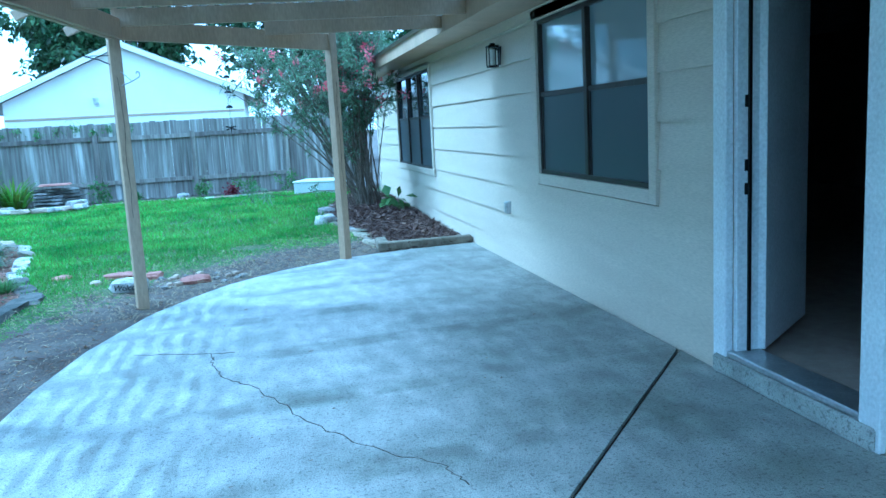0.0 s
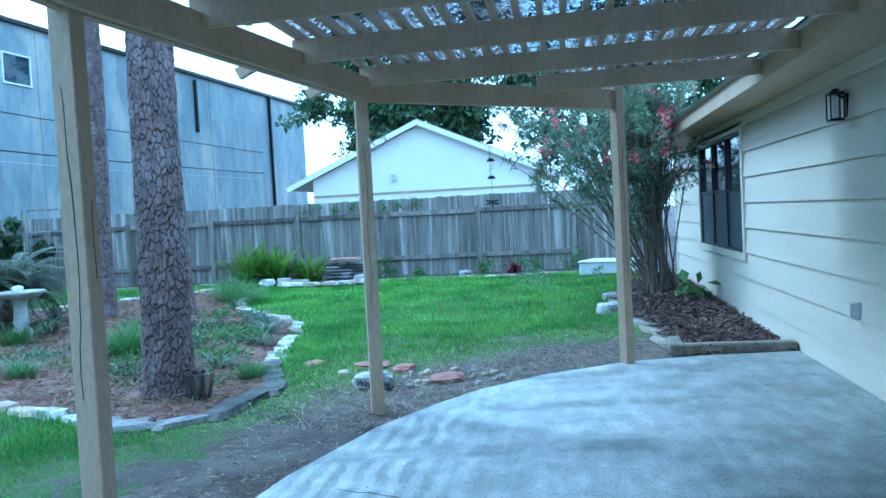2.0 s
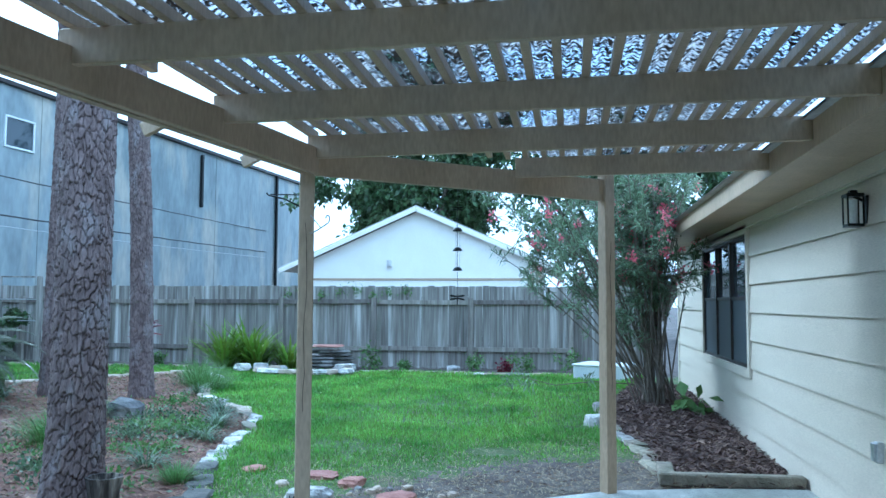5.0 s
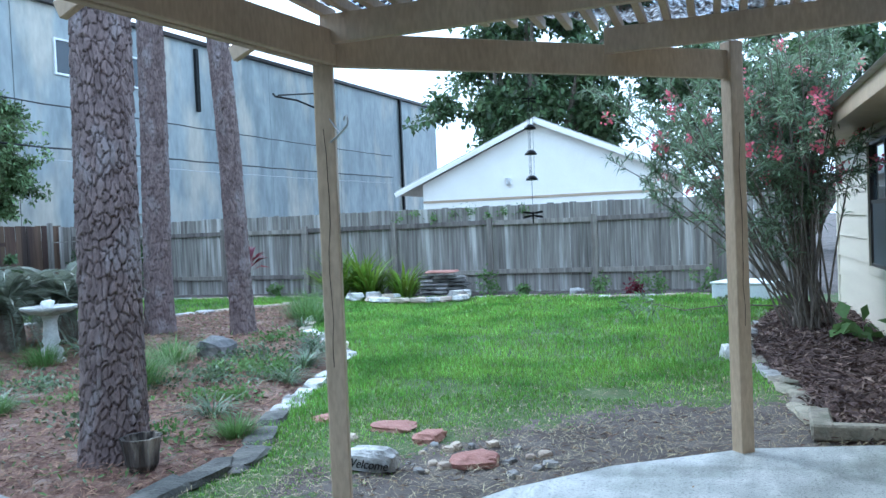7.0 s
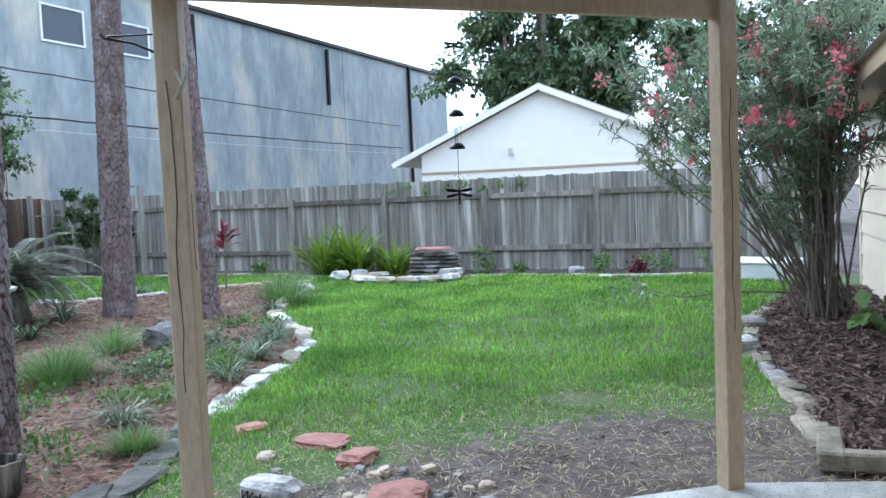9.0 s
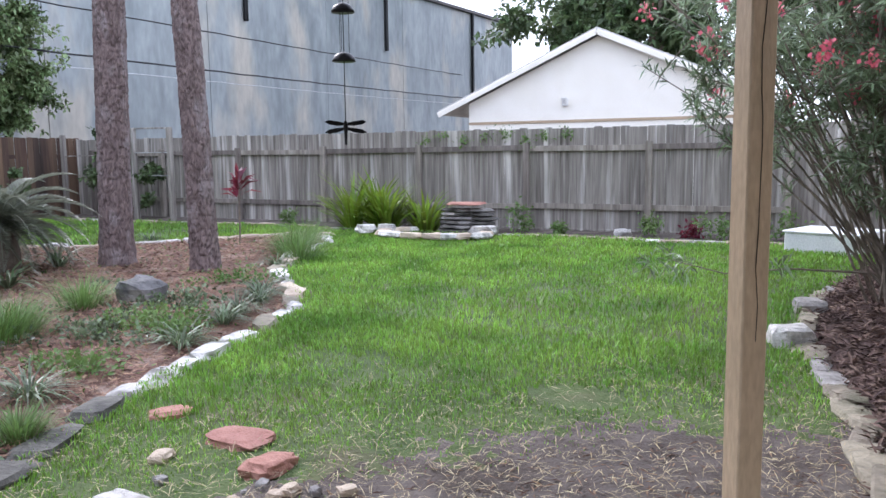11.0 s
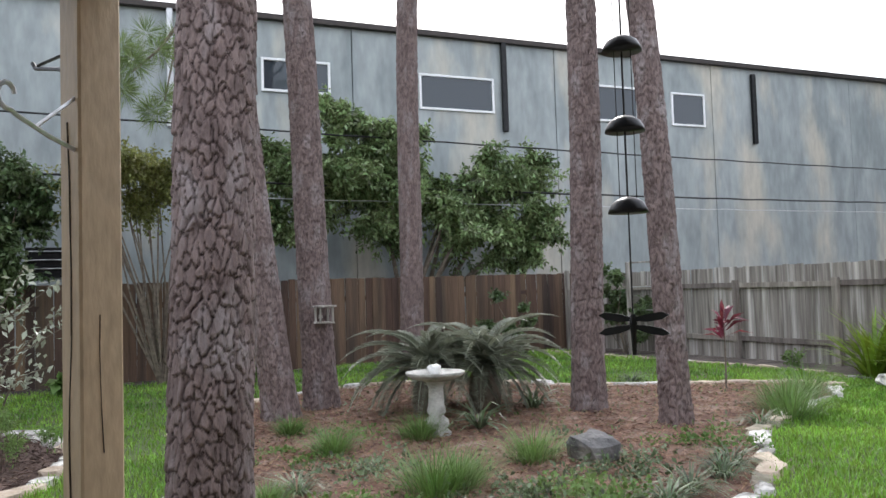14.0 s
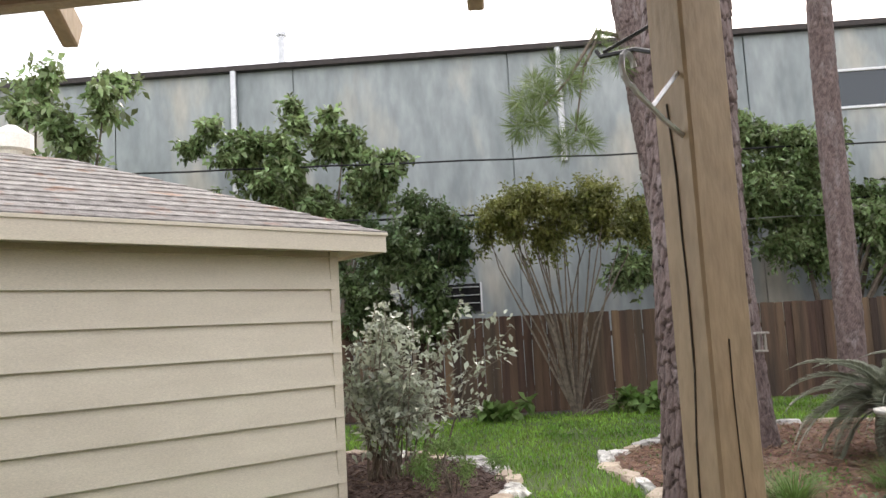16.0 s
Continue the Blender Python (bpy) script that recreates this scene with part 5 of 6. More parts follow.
def oleander():
    t = thing("oleander_shrub", "tall many-stemmed oleander with narrow leaves and pink flowers", "shrub")
    rng = np.random.default_rng(40)
    base = Vector((1.98, 12.6, 0.05))
    pos, out, fl = [], [], []
    for k in range(66):
        stems = Geo()
        an = rng.uniform(0, 2 * math.pi)
        lean = rng.uniform(0.1, 1.0)
        reach = Vector((math.cos(an) * 1.65 * lean - 0.95 * lean, math.sin(an) * 1.2 * lean - 0.1, rng.uniform(2.0, 3.6) - 0.65 * lean * rng.uniform(0.2, 1.0)))
        if k % 3 == 0:
            reach.x -= 0.75 * lean
            reach.z -= 0.35 * lean
        if base.x + reach.x > 2.55:
            reach.x = 2.55 - base.x - rng.uniform(0, 0.4)
        a = base + Vector((rng.normal(0, 0.13), rng.normal(0, 0.16), -0.05))
        e = base + reach
        m1 = a.lerp(e, 0.38) + Vector((0, 0, 0.22 * lean))
        m2 = a.lerp(e, 0.72) + Vector((0, 0, 0.22 * lean))
        pts = [a, m1, m2, e]
        stems.tube(pts, [0.013, 0.010, 0.007, 0.004], 6)
        for s in range(5):
            tpos = rng.uniform(0.45, 0.95)
            q = m1.lerp(e, tpos) if tpos > 0.5 else a.lerp(e, tpos) + Vector((0, 0, 0.15 * lean))
            d = Vector((rng.normal(0, 0.4), rng.normal(0, 0.4), rng.uniform(0.1, 0.5)))
            e2 = q + d * 0.75
            if e2.x > 2.6:
                e2.x = 2.6
            stems.tube([q, q.lerp(e2, 0.5) + Vector((0, 0, 0.04)), e2], [0.006, 0.005, 0.003], 5)
            for _ in range(48):
                u = rng.uniform(0.15, 1.0)
                pos.append(q.lerp(e2, u))
                out.append((e2 - q).normalized() * 0.55 + Vector(rng.normal(size=3)) * 0.6)
            if rng.uniform() < 0.3 and e2.z > 1.7:
                fl.append(e2)
        for _ in range(46):
            u = rng.uniform(0.4, 1.0)
            q = m2.lerp(e, u) if u > 0.6 else m1.lerp(m2, u)
            pos.append(q)
            out.append((e - m2).normalized() * 0.6 + Vector(rng.normal(size=3)) * 0.55)
        part("stem", stems, TWIG, t)
    # a low sprig reaching over the lawn
    stems = Geo()
    low = [(1.7, 12.3, 0.4), (1.15, 11.9, 0.46), (0.7, 11.75, 0.42), (0.28, 11.7, 0.52)]
    stems.tube(low, [0.01, 0.008, 0.006, 0.004], 5)
    for c in ((0.28, 11.7, 0.52), (0.38, 11.72, 0.45), (1.1, 11.85, 0.48), (0.15, 11.68, 0.48)):
        for _ in range(26):
            pos.append(Vector(c) + Vector(rng.normal(0, 0.03, 3)))
            out.append(Vector(rng.normal(size=3)))
    pos, out = np.array([tuple(p) for p in pos]), unit(np.array([tuple(o) for o in out]))
    side = unit(np.cross(out, unit(rng.normal(size=out.shape) + np.array((0, 0, 1.5)))))
    v, f = blades(pos, out, side, rng.uniform(0.09, 0.16, len(pos)), rng.uniform(0.014, 0.022, len(pos)), 0.4)
    part("stem", stems, TWIG, t)
    part("leaves", soup("leaves", v, f, LEAF_OLEANDER), LEAF_OLEANDER, t)
    for p in fl[:60]:
        d = unit(rng.normal(size=(30, 3)))
        sd = unit(np.cross(d, rng.normal(size=d.shape)))
        v, f = blades(np.array(p) + rng.normal(0, 0.035, (30, 3)), d, sd, 0.045, 0.035)
        tagged(part("flower", soup("flower", v, f, PINK), PINK, t, "pink flower cluster"), kind="stuff")


oleander()


def tuft(name, label, at, n, length, width, mat, spread=0.12, droop=0.6, seed=0, group="", upright=0.9):
    """A clump of arching strap leaves, three joints each."""
    rng = np.random.default_rng(seed)
    an = rng.uniform(0, 2 * math.pi, n)
    el = rng.uniform(upright * 0.5, upright * 1.3, n)
    r0 = rng.uniform(0, spread, n)
    ln = length * rng.uniform(0.6, 1.15, n)
    out = np.stack([np.cos(an), np.sin(an)], 1)
    side = np.stack([-np.sin(an), np.cos(an), np.zeros(n)], 1)
    rows, p = [], np.stack([out[:, 0] * r0, out[:, 1] * r0, np.zeros(n)], 1)
    for k, w in enumerate((0.8, 1.0, 0.75, 0.05)):
        rows.append((p - side * width * w / 2, p + side * width * w / 2))
        e = el - droop * k * 0.75
        p = p + np.stack([out[:, 0] * np.cos(e), out[:, 1] * np.cos(e), np.sin(e)], 1) * (ln / 3)[:, None]
        p[:, 2] = np.maximum(p[:, 2], 0.01)
    v = np.stack([q for r in rows for q in r], 1).reshape(-1, 3)
    b = np.arange(n)[:, None] * 8
    f = np.concatenate([np.concatenate([b + 2 * k, b + 2 * k + 1, b + 2 * k + 3, b + 2 * k + 2], 1) for k in range(3)])
    ob = new(name, soup(name, v, f, mat))
    ob.location = (at[0], at[1], bed_z(at[0], at[1]))
    return tagged(ob, label, "plant", group, "stuff" if name == "spider_lily" else "")


def bed_z(x, y):
    z = ground_z(x, y)
    for poly, h in ((STRAW, 0.03), (SHEDBED, 0.07), (HOUSEBED, 0.09)):
        if inside(np.float64(x), np.float64(y), poly):
            z += h * float(np.clip(edge_distance(np.float64(x), np.float64(y), poly) / 0.5, 0, 1))
    return z


LIR = "striped grassy clumps in the bed"
for k, p in enumerate([(-2.81, 9.63), (-3.14, 10.65), (-2.71, 8.30), (-4.85, 8.3), (-3.55, 11.5), (-7.8, 14.28), (-3.3, 11.15), (-4.5, 13.0), (-5.3, 14.6), (-3.0, 10.3)]):
    tuft("liriope_clump", "striped grey-green liriope clump in pine straw", p, 90, 0.34, 0.012, LEAF_LIRIOPE, 0.09, 0.75, 50 + k, LIR)
for k, (p, s) in enumerate([((-4.14, 9.11), 1.1), ((-4.3, 9.4), 0.9), ((-4.63, 10.33), 0.9), ((-6.03, 9.04), 0.8), ((-6.1, 10.0), 0.8), ((-5.0, 14.0), 1.2), ((-4.6, 13.6), 1.1), ((-2.2, 7.85), 0.5), ((-4.6, 8.0), 0.5), ((-7.2, 9.0), 0.6), ((-5.4, 14.9), 1.2)]):
    tuft("feathery_clump", "soft feathery green clump in pine straw", p, 420, 0.40 * s, 0.006, LEAF_SOFT, 0.24 * s, 0.35, 80 + k, "feathery clumps", 1.1)
for k, p in enumerate([(-6.19, 10.73), (-6.86, 11.88)]):
    tuft("spider_lily", "arching strap-leaved plant by the birdbath", p, 26, 0.6, 0.03, LEAF_LIRIOPE, 0.05, 0.8, 100 + k)
for k, (p, s) in enumerate([((-5.9, 17.0), 1.2), ((-5.5, 17.2), 1.2), ((-5.2, 16.9), 1.0), ((-4.6, 17.15), 0.85)]):
    tuft("daylily_clump", "yellow-green daylily clump behind the rock pond", p, 85, 0.9 * s, 0.055, LEAF_LILY, 0.2, 0.5, 110 + k, "daylilies", 1.25)
for k, (x, y, n, w, h) in enumerate([(-3.25, 9.95, 900, 0.55, 0.14), (-3.6, 9.6, 700, 0.5, 0.12), (-3.9, 8.6, 400, 0.5, 0.08), (-5.0, 9.5, 260, 0.6, 0.06), (-3.0, 8.9, 400, 0.35, 0.08), (-4.6, 10.9, 350, 0.6, 0.07), (-5.9, 8.6, 300, 0.6, 0.06), (-3.4, 8.0, 420, 0.5, 0.08), (-2.7, 7.6, 300, 0.4, 0.06), (-5.2, 8.9, 420, 0.5, 0.09), (-4.2, 12.0, 420, 0.45, 0.09), (-3.8, 10.6, 520, 0.5, 0.10), (-6.8, 9.6, 260, 0.6, 0.06)]):
    rng = np.random.default_rng(130 + k)
    cs = [(x + rng.normal(0, w * 0.5), y + rng.normal(0, w * 0.4), bed_z(x, y) + h * 0.5) for _ in range(14)]
    me = leaf_soup("ground_cover", LEAF_SOFT if k % 2 == 0 else LEAF_LIRIOPE, cs, [(0.14, 0.14, h * 0.6)] * 14, n, 0.05, rng, 0.55, -0.4)
    tagged(new("ground_cover", me), "low patch of leafy ground cover in straw", "plant", "ground cover", "stuff")
for k, (x, y, s, m) in enumerate([(-1.0, 17.3, 0.22, LEAF_SOFT), (0.0, 17.2, 0.22, LEAF_SOFT), (-3.0, 17.4, 0.3, LEAF_SOFT), (0.9, 17.3, 0.25, LEAF_SOFT), (-0.35, 17.3, 0.14, LEAF_RED), (2.35, 12.0, 0.16, LEAF_SOFT), (-2.3, 17.2, 0.12, LEAF_SOFT), (-7.5, 17.4, 0.15, LEAF_SOFT)]):
    rng = np.random.default_rng(150 + k)
    z = bed_z(x, y)
    me = leaf_soup("flower_bed_plant", m, [(x + rng.normal(0, s * 0.5), y + rng.normal(0, s * 0.3), z + s * rng.uniform(0.3, 1.4)) for _ in range(10)], [(s * 0.4, s * 0.4, s * 0.5)] * 10, 260 if k != 5 else 24, 0.07 if k != 5 else 0.18, rng, 0.5 if k != 5 else 0.7)
    tagged(new("flower_bed_plant", me), "small leafy plant in the border" if m != LEAF_RED else "small red-leaved plant in the border", "plant", kind="stuff")


def sago(at):
    t = thing("sago_palm", "grey-green sago palm with arching feathered fronds", "palm", (*at, bed_z(*at)))
    rng = np.random.default_rng(60)
    for k in range(92):
        hx, hy = (0.13, 0.33) if k % 2 else (-0.12, -0.30)
        if k < 2:
            part("trunk", Geo().lathe([(0.17, -0.05), (0.2, 0.15), (0.17, 0.4), (0.12, 0.5), (0.05, 0.54)], 14, hx, hy), TWIG, t)
        an = (k // 2) * 2.399 + rng.normal(0, 0.1) + (k % 2)
        el = 1.3 - 1.35 * (k / 92) + rng.normal(0, 0.06)
        L = rng.uniform(0.95, 1.3)
        pts, p, e = [], np.array((hx, hy, 0.5)), el
        for s in range(11):
            pts.append(p.copy())
            p = p + np.array((math.cos(an) * math.cos(e), math.sin(an) * math.cos(e), math.sin(e))) * L / 10
            e -= 0.17
        pts = np.array(pts)
        pts[:, 2] = np.maximum(pts[:, 2], 0.06)
        side = np.array((-math.sin(an), math.cos(an), 0))
        pos, out, ln = [], [], []
        for s in np.linspace(1.0, 9.9, 105):
            i = int(s)
            q = pts[i] + (pts[min(i + 1, 10)] - pts[i]) * (s - i)
            fw = pts[min(i + 1, 10)] - pts[max(i - 1, 0)]
            fw = fw / np.linalg.norm(fw)
            for sg in (-1, 1):
                pos.append(q)
                out.append(side * sg * 0.75 + fw * 0.65 + np.array((0, 0, 0.3)))
                ln.append(0.15 * math.sin(math.pi * min(1, 0.2 + s / 12.5)))
        pos, out = np.array(pos), unit(np.array(out))
        sd = unit(np.cross(out, np.array((0, 0, 1.0)) + rng.normal(0, 0.2, out.shape)))
        v, f = blades(pos, out, sd, np.array(ln), 0.013, 0.1)
        fr = part("frond", soup("frond", v, f, LEAF_SAGO), LEAF_SAGO, t)
        part("rachis", Geo().tube([tuple(q) for q in pts], [0.012 - 0.001 * s for s in range(11)], 5), LEAF_SAGO, fr)


sago((-7.35, 11.1))


def cordyline(at):
    t = thing("cordyline", "thin-stemmed plant with a head of dark red leaves", "plant", (*at, bed_z(*at)))
    part("stem", Geo().tube([(0, 0, -0.02), (0.01, 0, 0.4), (0, 0.01, 0.75)], [0.014, 0.012, 0.01], 6), TWIG, t)
    rng = np.random.default_rng(66)
    n = 34
    d = unit(np.stack([rng.normal(size=n), rng.normal(size=n), rng.uniform(0.1, 1.6, n)], 1))
    s = unit(np.cross(d, np.array((0, 0, 1.0)) + rng.normal(0, 0.3, (n, 3))))
    v, f = blades(np.array((0, 0, 0.75)) + d * 0.02 + np.stack([np.zeros(n), np.zeros(n), rng.uniform(-0.1, 0.15, n)], 1), d, s, rng.uniform(0.22, 0.38, n), 0.055, 0.5)
    part("leaves", soup("leaves", v, f, LEAF_RED), LEAF_RED, t, "dark red strap leaves")


cordyline((-6.2, 14.4))

# ---- stones and ornaments ----
STUMP = material("dark_stump_bark", (0.025, 0.02, 0.017), (0.10, 0.08, 0.066), 18, 0.95, 1.0, 50, stretch=(1, 1, 0.15), c3=(0.34, 0.29, 0.23), c3_at=0.6)
DARKSLATE = material("dark_slate", (0.05, 0.048, 0.042), (0.135, 0.126, 0.108), 6, 0.85, 0.7, 40, obj_var=0.2)
DULLSTONE = material("mossy_tan_stone", (0.17, 0.15, 0.11), (0.33, 0.285, 0.215), 6, 0.9, 0.7, 40, c3=(0.13, 0.125, 0.08), c3_at=0.6, obj_var=0.2)


def spread(poly, step, jitter, seed):
    """Points along a line at even steps."""
    rnd = random.Random(seed)
    out = []
    for (x0, y0), (x1, y1) in zip(poly, poly[1:]):
        d = math.hypot(x1 - x0, y1 - y0)
        n = max(1, round(d / step))
        for k in range(n):
            t = k / n
            out.append((x0 + (x1 - x0) * t + rnd.gauss(0, jitter), y0 + (y1 - y0) * t + rnd.gauss(0, jitter), math.atan2(y1 - y0, x1 - x0)))
    return out


def edging(name, label, line, step, size, mats, seed, in_turn=False):
    e = thing(name, label, "edging")
    rnd = random.Random(seed)
    for k, (x, y, an) in enumerate(spread(line, step, 0.012, seed)):
        s = (step * rnd.uniform(0.92, 1.4), size[1] * rnd.uniform(0.7, 1.35), size[2] * rnd.uniform(0.6, 1.15))
        part("stone", Geo().stone((x, y, ground_z(x, y) + s[2] * 0.12), s, seed * 100 + k, an + rnd.gauss(0, 0.16)), mats[k % len(mats)] if in_turn else rnd.choice(mats), e)
    return e


edging("bed_edging", "curving row of white limestone blocks edging the straw bed", STRAW[6:15], 0.36, (0.36, 0.18, 0.11), [WHITESTONE, WHITESTONE, WHITESTONE, TANSTONE, DULLSTONE], 2)
edging("bed_edging", "white stones at the bed's near corner", STRAW[0:4], 0.36, (0.36, 0.18, 0.12), [WHITESTONE, WHITESTONE, GREYSTONE], 3)
edging("bed_edging", "long dark slate slabs along the bed's edge", STRAW[3:6], 0.5, (0.5, 0.2, 0.11), [DARKSLATE], 12)
edging("bed_edging", "short run of dark, white and dull tan stones", [STRAW[5], STRAW[6]], 0.34, (0.34, 0.2, 0.11), [DARKSLATE, WHITESTONE, DULLSTONE], 13, True)
edging("bed_edging", "low tan stones behind the straw bed", STRAW[14:21], 0.4, (0.4, 0.2, 0.1), [TANSTONE, TANSTONE, WHITESTONE], 4)
edging("bed_edging", "low pale stones round the bed's far tip", STRAW[20:25] + STRAW[:1], 0.34, (0.34, 0.2, 0.12), [WHITESTONE, TANSTONE], 5)
edging("bed_edging", "pale flat stones edging the shed bed", SHEDBED[0:7], 0.3, (0.3, 0.22, 0.12), [WHITESTONE, TANSTONE], 6)
edging("bed_edging", "weathered tan blocks edging the house bed", [(1.62, 8.95)] + HOUSEBED[2:7], 0.36, (0.36, 0.16, 0.09), [DULLSTONE, DULLSTONE, GREYSTONE], 7)
edging("border_edging", "thin pale stone border along the back fence bed", [(-13.0, 16.5), (-8.0, 16.9), (-5.5, 16.6)], 0.45, (0.45, 0.12, 0.08), [TANSTONE, WHITESTONE], 8)
edging("border_edging", "thin pale stone border in front of the back fence", [(-2.9, 16.75), (1.2, 16.7)], 0.42, (0.42, 0.12, 0.08), [TANSTONE, WHITESTONE], 9)
t = thing("edging_timber", "weathered square timbers edging the house bed", "timber")
part("timber", Geo().beam((1.60, 8.47, 0.03), (2.68, 8.50, 0.03), 0.10, 0.10, 0.012), DULLSTONE, t)
part("timber", Geo().beam((1.63, 8.40, 0.035), (1.66, 8.9, 0.035), 0.13, 0.10, 0.012), DULLSTONE, t)


def lone(name, label, x, y, size, mat, seed, turn=0.3, cat="rock", group=""):
    ob = new(name, Geo().stone((0, 0, size[2] * 0.22), size, seed, turn, rows=7, cols=14).mesh(name, mat))
    ob.location = (x, y, bed_z(x, y) - 0.005)
    return tagged(ob, label, cat, group)


lone("boulder", "dark banded boulder in pine straw", -4.37, 10.77, (0.36, 0.31, 0.31), BOULDER, 900)
lone("white_rock", "rough white rock on the house bed's edge", 1.2, 11.3, (0.30, 0.26, 0.2), WHITESTONE, 901)
lone("white_rock", "rough white rock under the oleander", 1.3, 12.5, (0.26, 0.24, 0.16), GREYSTONE, 902)
lone("white_rock", "pale rock against the back fence", -1.35, 17.3, (0.26, 0.2, 0.15), WHITESTONE, 903)
for k, (x, y, s) in enumerate([(-0.37, 7.60, 0.31), (-0.83, 8.06, 0.25)]):
    lone("flagstone", "flat red sandstone slab set in soil", x, y, (s, s * 0.72, 0.09), REDSTONE, 910 + k, 0.5 + k, "flagstone", "red stepping stones")
for k, (x, y, s) in enumerate([(-1.18, 8.3, 0.34), (-1.8, 8.46, 0.22), (-1.37, 7.97, 0.14)]):
    lone("flagstone", "flat tan stone sunk in the lawn", x, y, (s, s * 0.7, 0.06), REDSTONE if k < 2 else TANSTONE, 920 + k, k, "flagstone", "stepping stones")
rnd = random.Random(77)
for k in range(26):
    x, y = rnd.choice([(-0.72, 7.5), (-0.87, 7.65), (-0.2, 7.75), (-0.1, 7.5), (-0.5, 7.9), (-1.0, 7.7)])
    s = rnd.uniform(0.035, 0.09)
    lone("cobble", "small rounded cobble in the soil", x + rnd.gauss(0, 0.12), y + rnd.gauss(0, 0.1), (s, s * 0.8, s * 0.7), rnd.choice([GREYSTONE, TANSTONE]), 930 + k, k, "stone", "cobbles")


def welcome_stone():
    t = thing("welcome_stone", "white painted stone lettered Welcome in the flower soil", "stone", (-0.94, 7.36, ground_z(-0.94, 7.36)))
    an = radians(-8)
    part("stone", Geo().stone((0, 0, 0.05), (0.34, 0.15, 0.16), 955, an, rows=8, cols=18), WHITESTONE, t)
    cu = bpy.data.curves.new("lettering", "FONT")
    cu.body, cu.size, cu.extrude, cu.align_x, cu.shear = "Welcome", 0.075, 0.002, "CENTER", 0.25
    cu.materials.append(BLACK)
    tmp = new("lettering_source", cu)
    me = bpy.data.meshes.new_from_object(tmp.evaluated_get(bpy.context.evaluated_depsgraph_get()))
    bpy.data.objects.remove(tmp)
    me.materials.clear()
    me.materials.append(BLACK)
    ob = part("lettering", me, BLACK, t, "hand-painted black lettering")
    ob.matrix_local = pose(0.0, -0.088, 0.035, 80, 0, -8)


welcome_stone()


def pond():
    t = thing("rock_pond", "small pond with stacked flagstone waterfall and rock rim", "pond", (-3.75, 16.75, ground_z(-3.75, 16.75)))
    rnd = random.Random(31)
    for k in range(6):
        for s in (-1, 0, 1):
            part("ledge_stone", Geo().stone((s * 0.27 + rnd.gauss(0, 0.04), 0.12 + 0.03 * k, 0.04 + 0.065 * k), (0.42, 0.42 - 0.03 * k, 0.075), 300 + 3 * k + s, rnd.uniform(-0.3, 0.3)), DARKSLATE if rnd.random() < 0.75 else GREYSTONE, t)
    part("top_slab", Geo().stone((0.0, 0.15, 0.47), (0.62, 0.42, 0.06), 333, 0.1), REDSTONE, t, "red flagstone cap")
    part("water", Geo().prism([(0.55 * math.cos(a) - 0.15, 0.32 * math.sin(a) - 0.45) for a in np.linspace(0, 6.28, 18)[:-1]], 0.0, 0.05), PANE, t, "dark still water")
    for k in range(19):
        a = 2 * math.pi * k / 19
        if 0.9 < a < 2.2:
            continue
        part("rim_stone", Geo().stone((0.85 * math.cos(a) - 0.3 + rnd.gauss(0, 0.03), 0.5 * math.sin(a) - 0.42, 0.05), (0.34, 0.22, 0.12), 350 + k, a + 1.57), rnd.choice([WHITESTONE, TANSTONE, TANSTONE]), t)
    for x, y, s in ((-1.45, -0.5, 0.34), (-1.15, -0.35, 0.3), (0.45, -0.2, 0.42), (0.5, -0.12, 0.36)):
        part("rim_stone", Geo().stone((x, y, 0.08), (s, s * 0.6, 0.18), int(400 + x * 10), rnd.uniform(0, 1)), WHITESTONE, t)


pond()


def birdbath(at):
    t = thing("birdbath", "cast stone birdbath with a white ball in its bowl", "birdbath", (*at, bed_z(*at) - 0.03))
    part("pedestal", Geo().lathe([(0.15, 0), (0.15, 0.05), (0.11, 0.09), (0.13, 0.14), (0.12, 0.18), (0.075, 0.22), (0.1, 0.27), (0.085, 0.32), (0.075, 0.5), (0.1, 0.56), (0.12, 0.58)], 20), CASTSTONE, t, smooth=True)
    part("bowl", Geo().lathe([(0.12, 0.575), (0.22, 0.6), (0.30, 0.64), (0.31, 0.67), (0.28, 0.668), (0.18, 0.635), (0.02, 0.63)], 28), CASTSTONE, t, smooth=True)
    part("ball", Geo().stone((-0.02, 0, 0.69), (0.11, 0.11, 0.11), 5, 0, 0.5, 10, 16), PLASTIC, t, "white ball", smooth=True)


birdbath((-6.22, 10.24))


def stump_pot():
    t = thing("stump_planter", "dark tree-stump shaped planter pot", "planter", (-2.30, 7.0, bed_z(-2.30, 7.0)))
    t.scale = (0.68, 0.68, 0.95)
    rows = [(0.11, 0.0), (0.14, 0.05), (0.15, 0.12), (0.17, 0.2), (0.18, 0.22), (0.15, 0.22), (0.13, 0.12), (0.02, 0.10)]
    g = Geo().lathe(rows, 40)
    g.v = [(x * (1 + 0.06 * math.sin(9 * math.atan2(y, x)) + 0.03 * math.sin(23 * math.atan2(y, x))), y * (1 + 0.06 * math.sin(9 * math.atan2(y, x)) + 0.03 * math.sin(23 * math.atan2(y, x))), z) for x, y, z in g.v]
    part("pot", g, STUMP, t)
    part("soil", Geo().lathe([(0.125, 0.14), (0.02, 0.16)], 20), CRACK, t)


stump_pot()


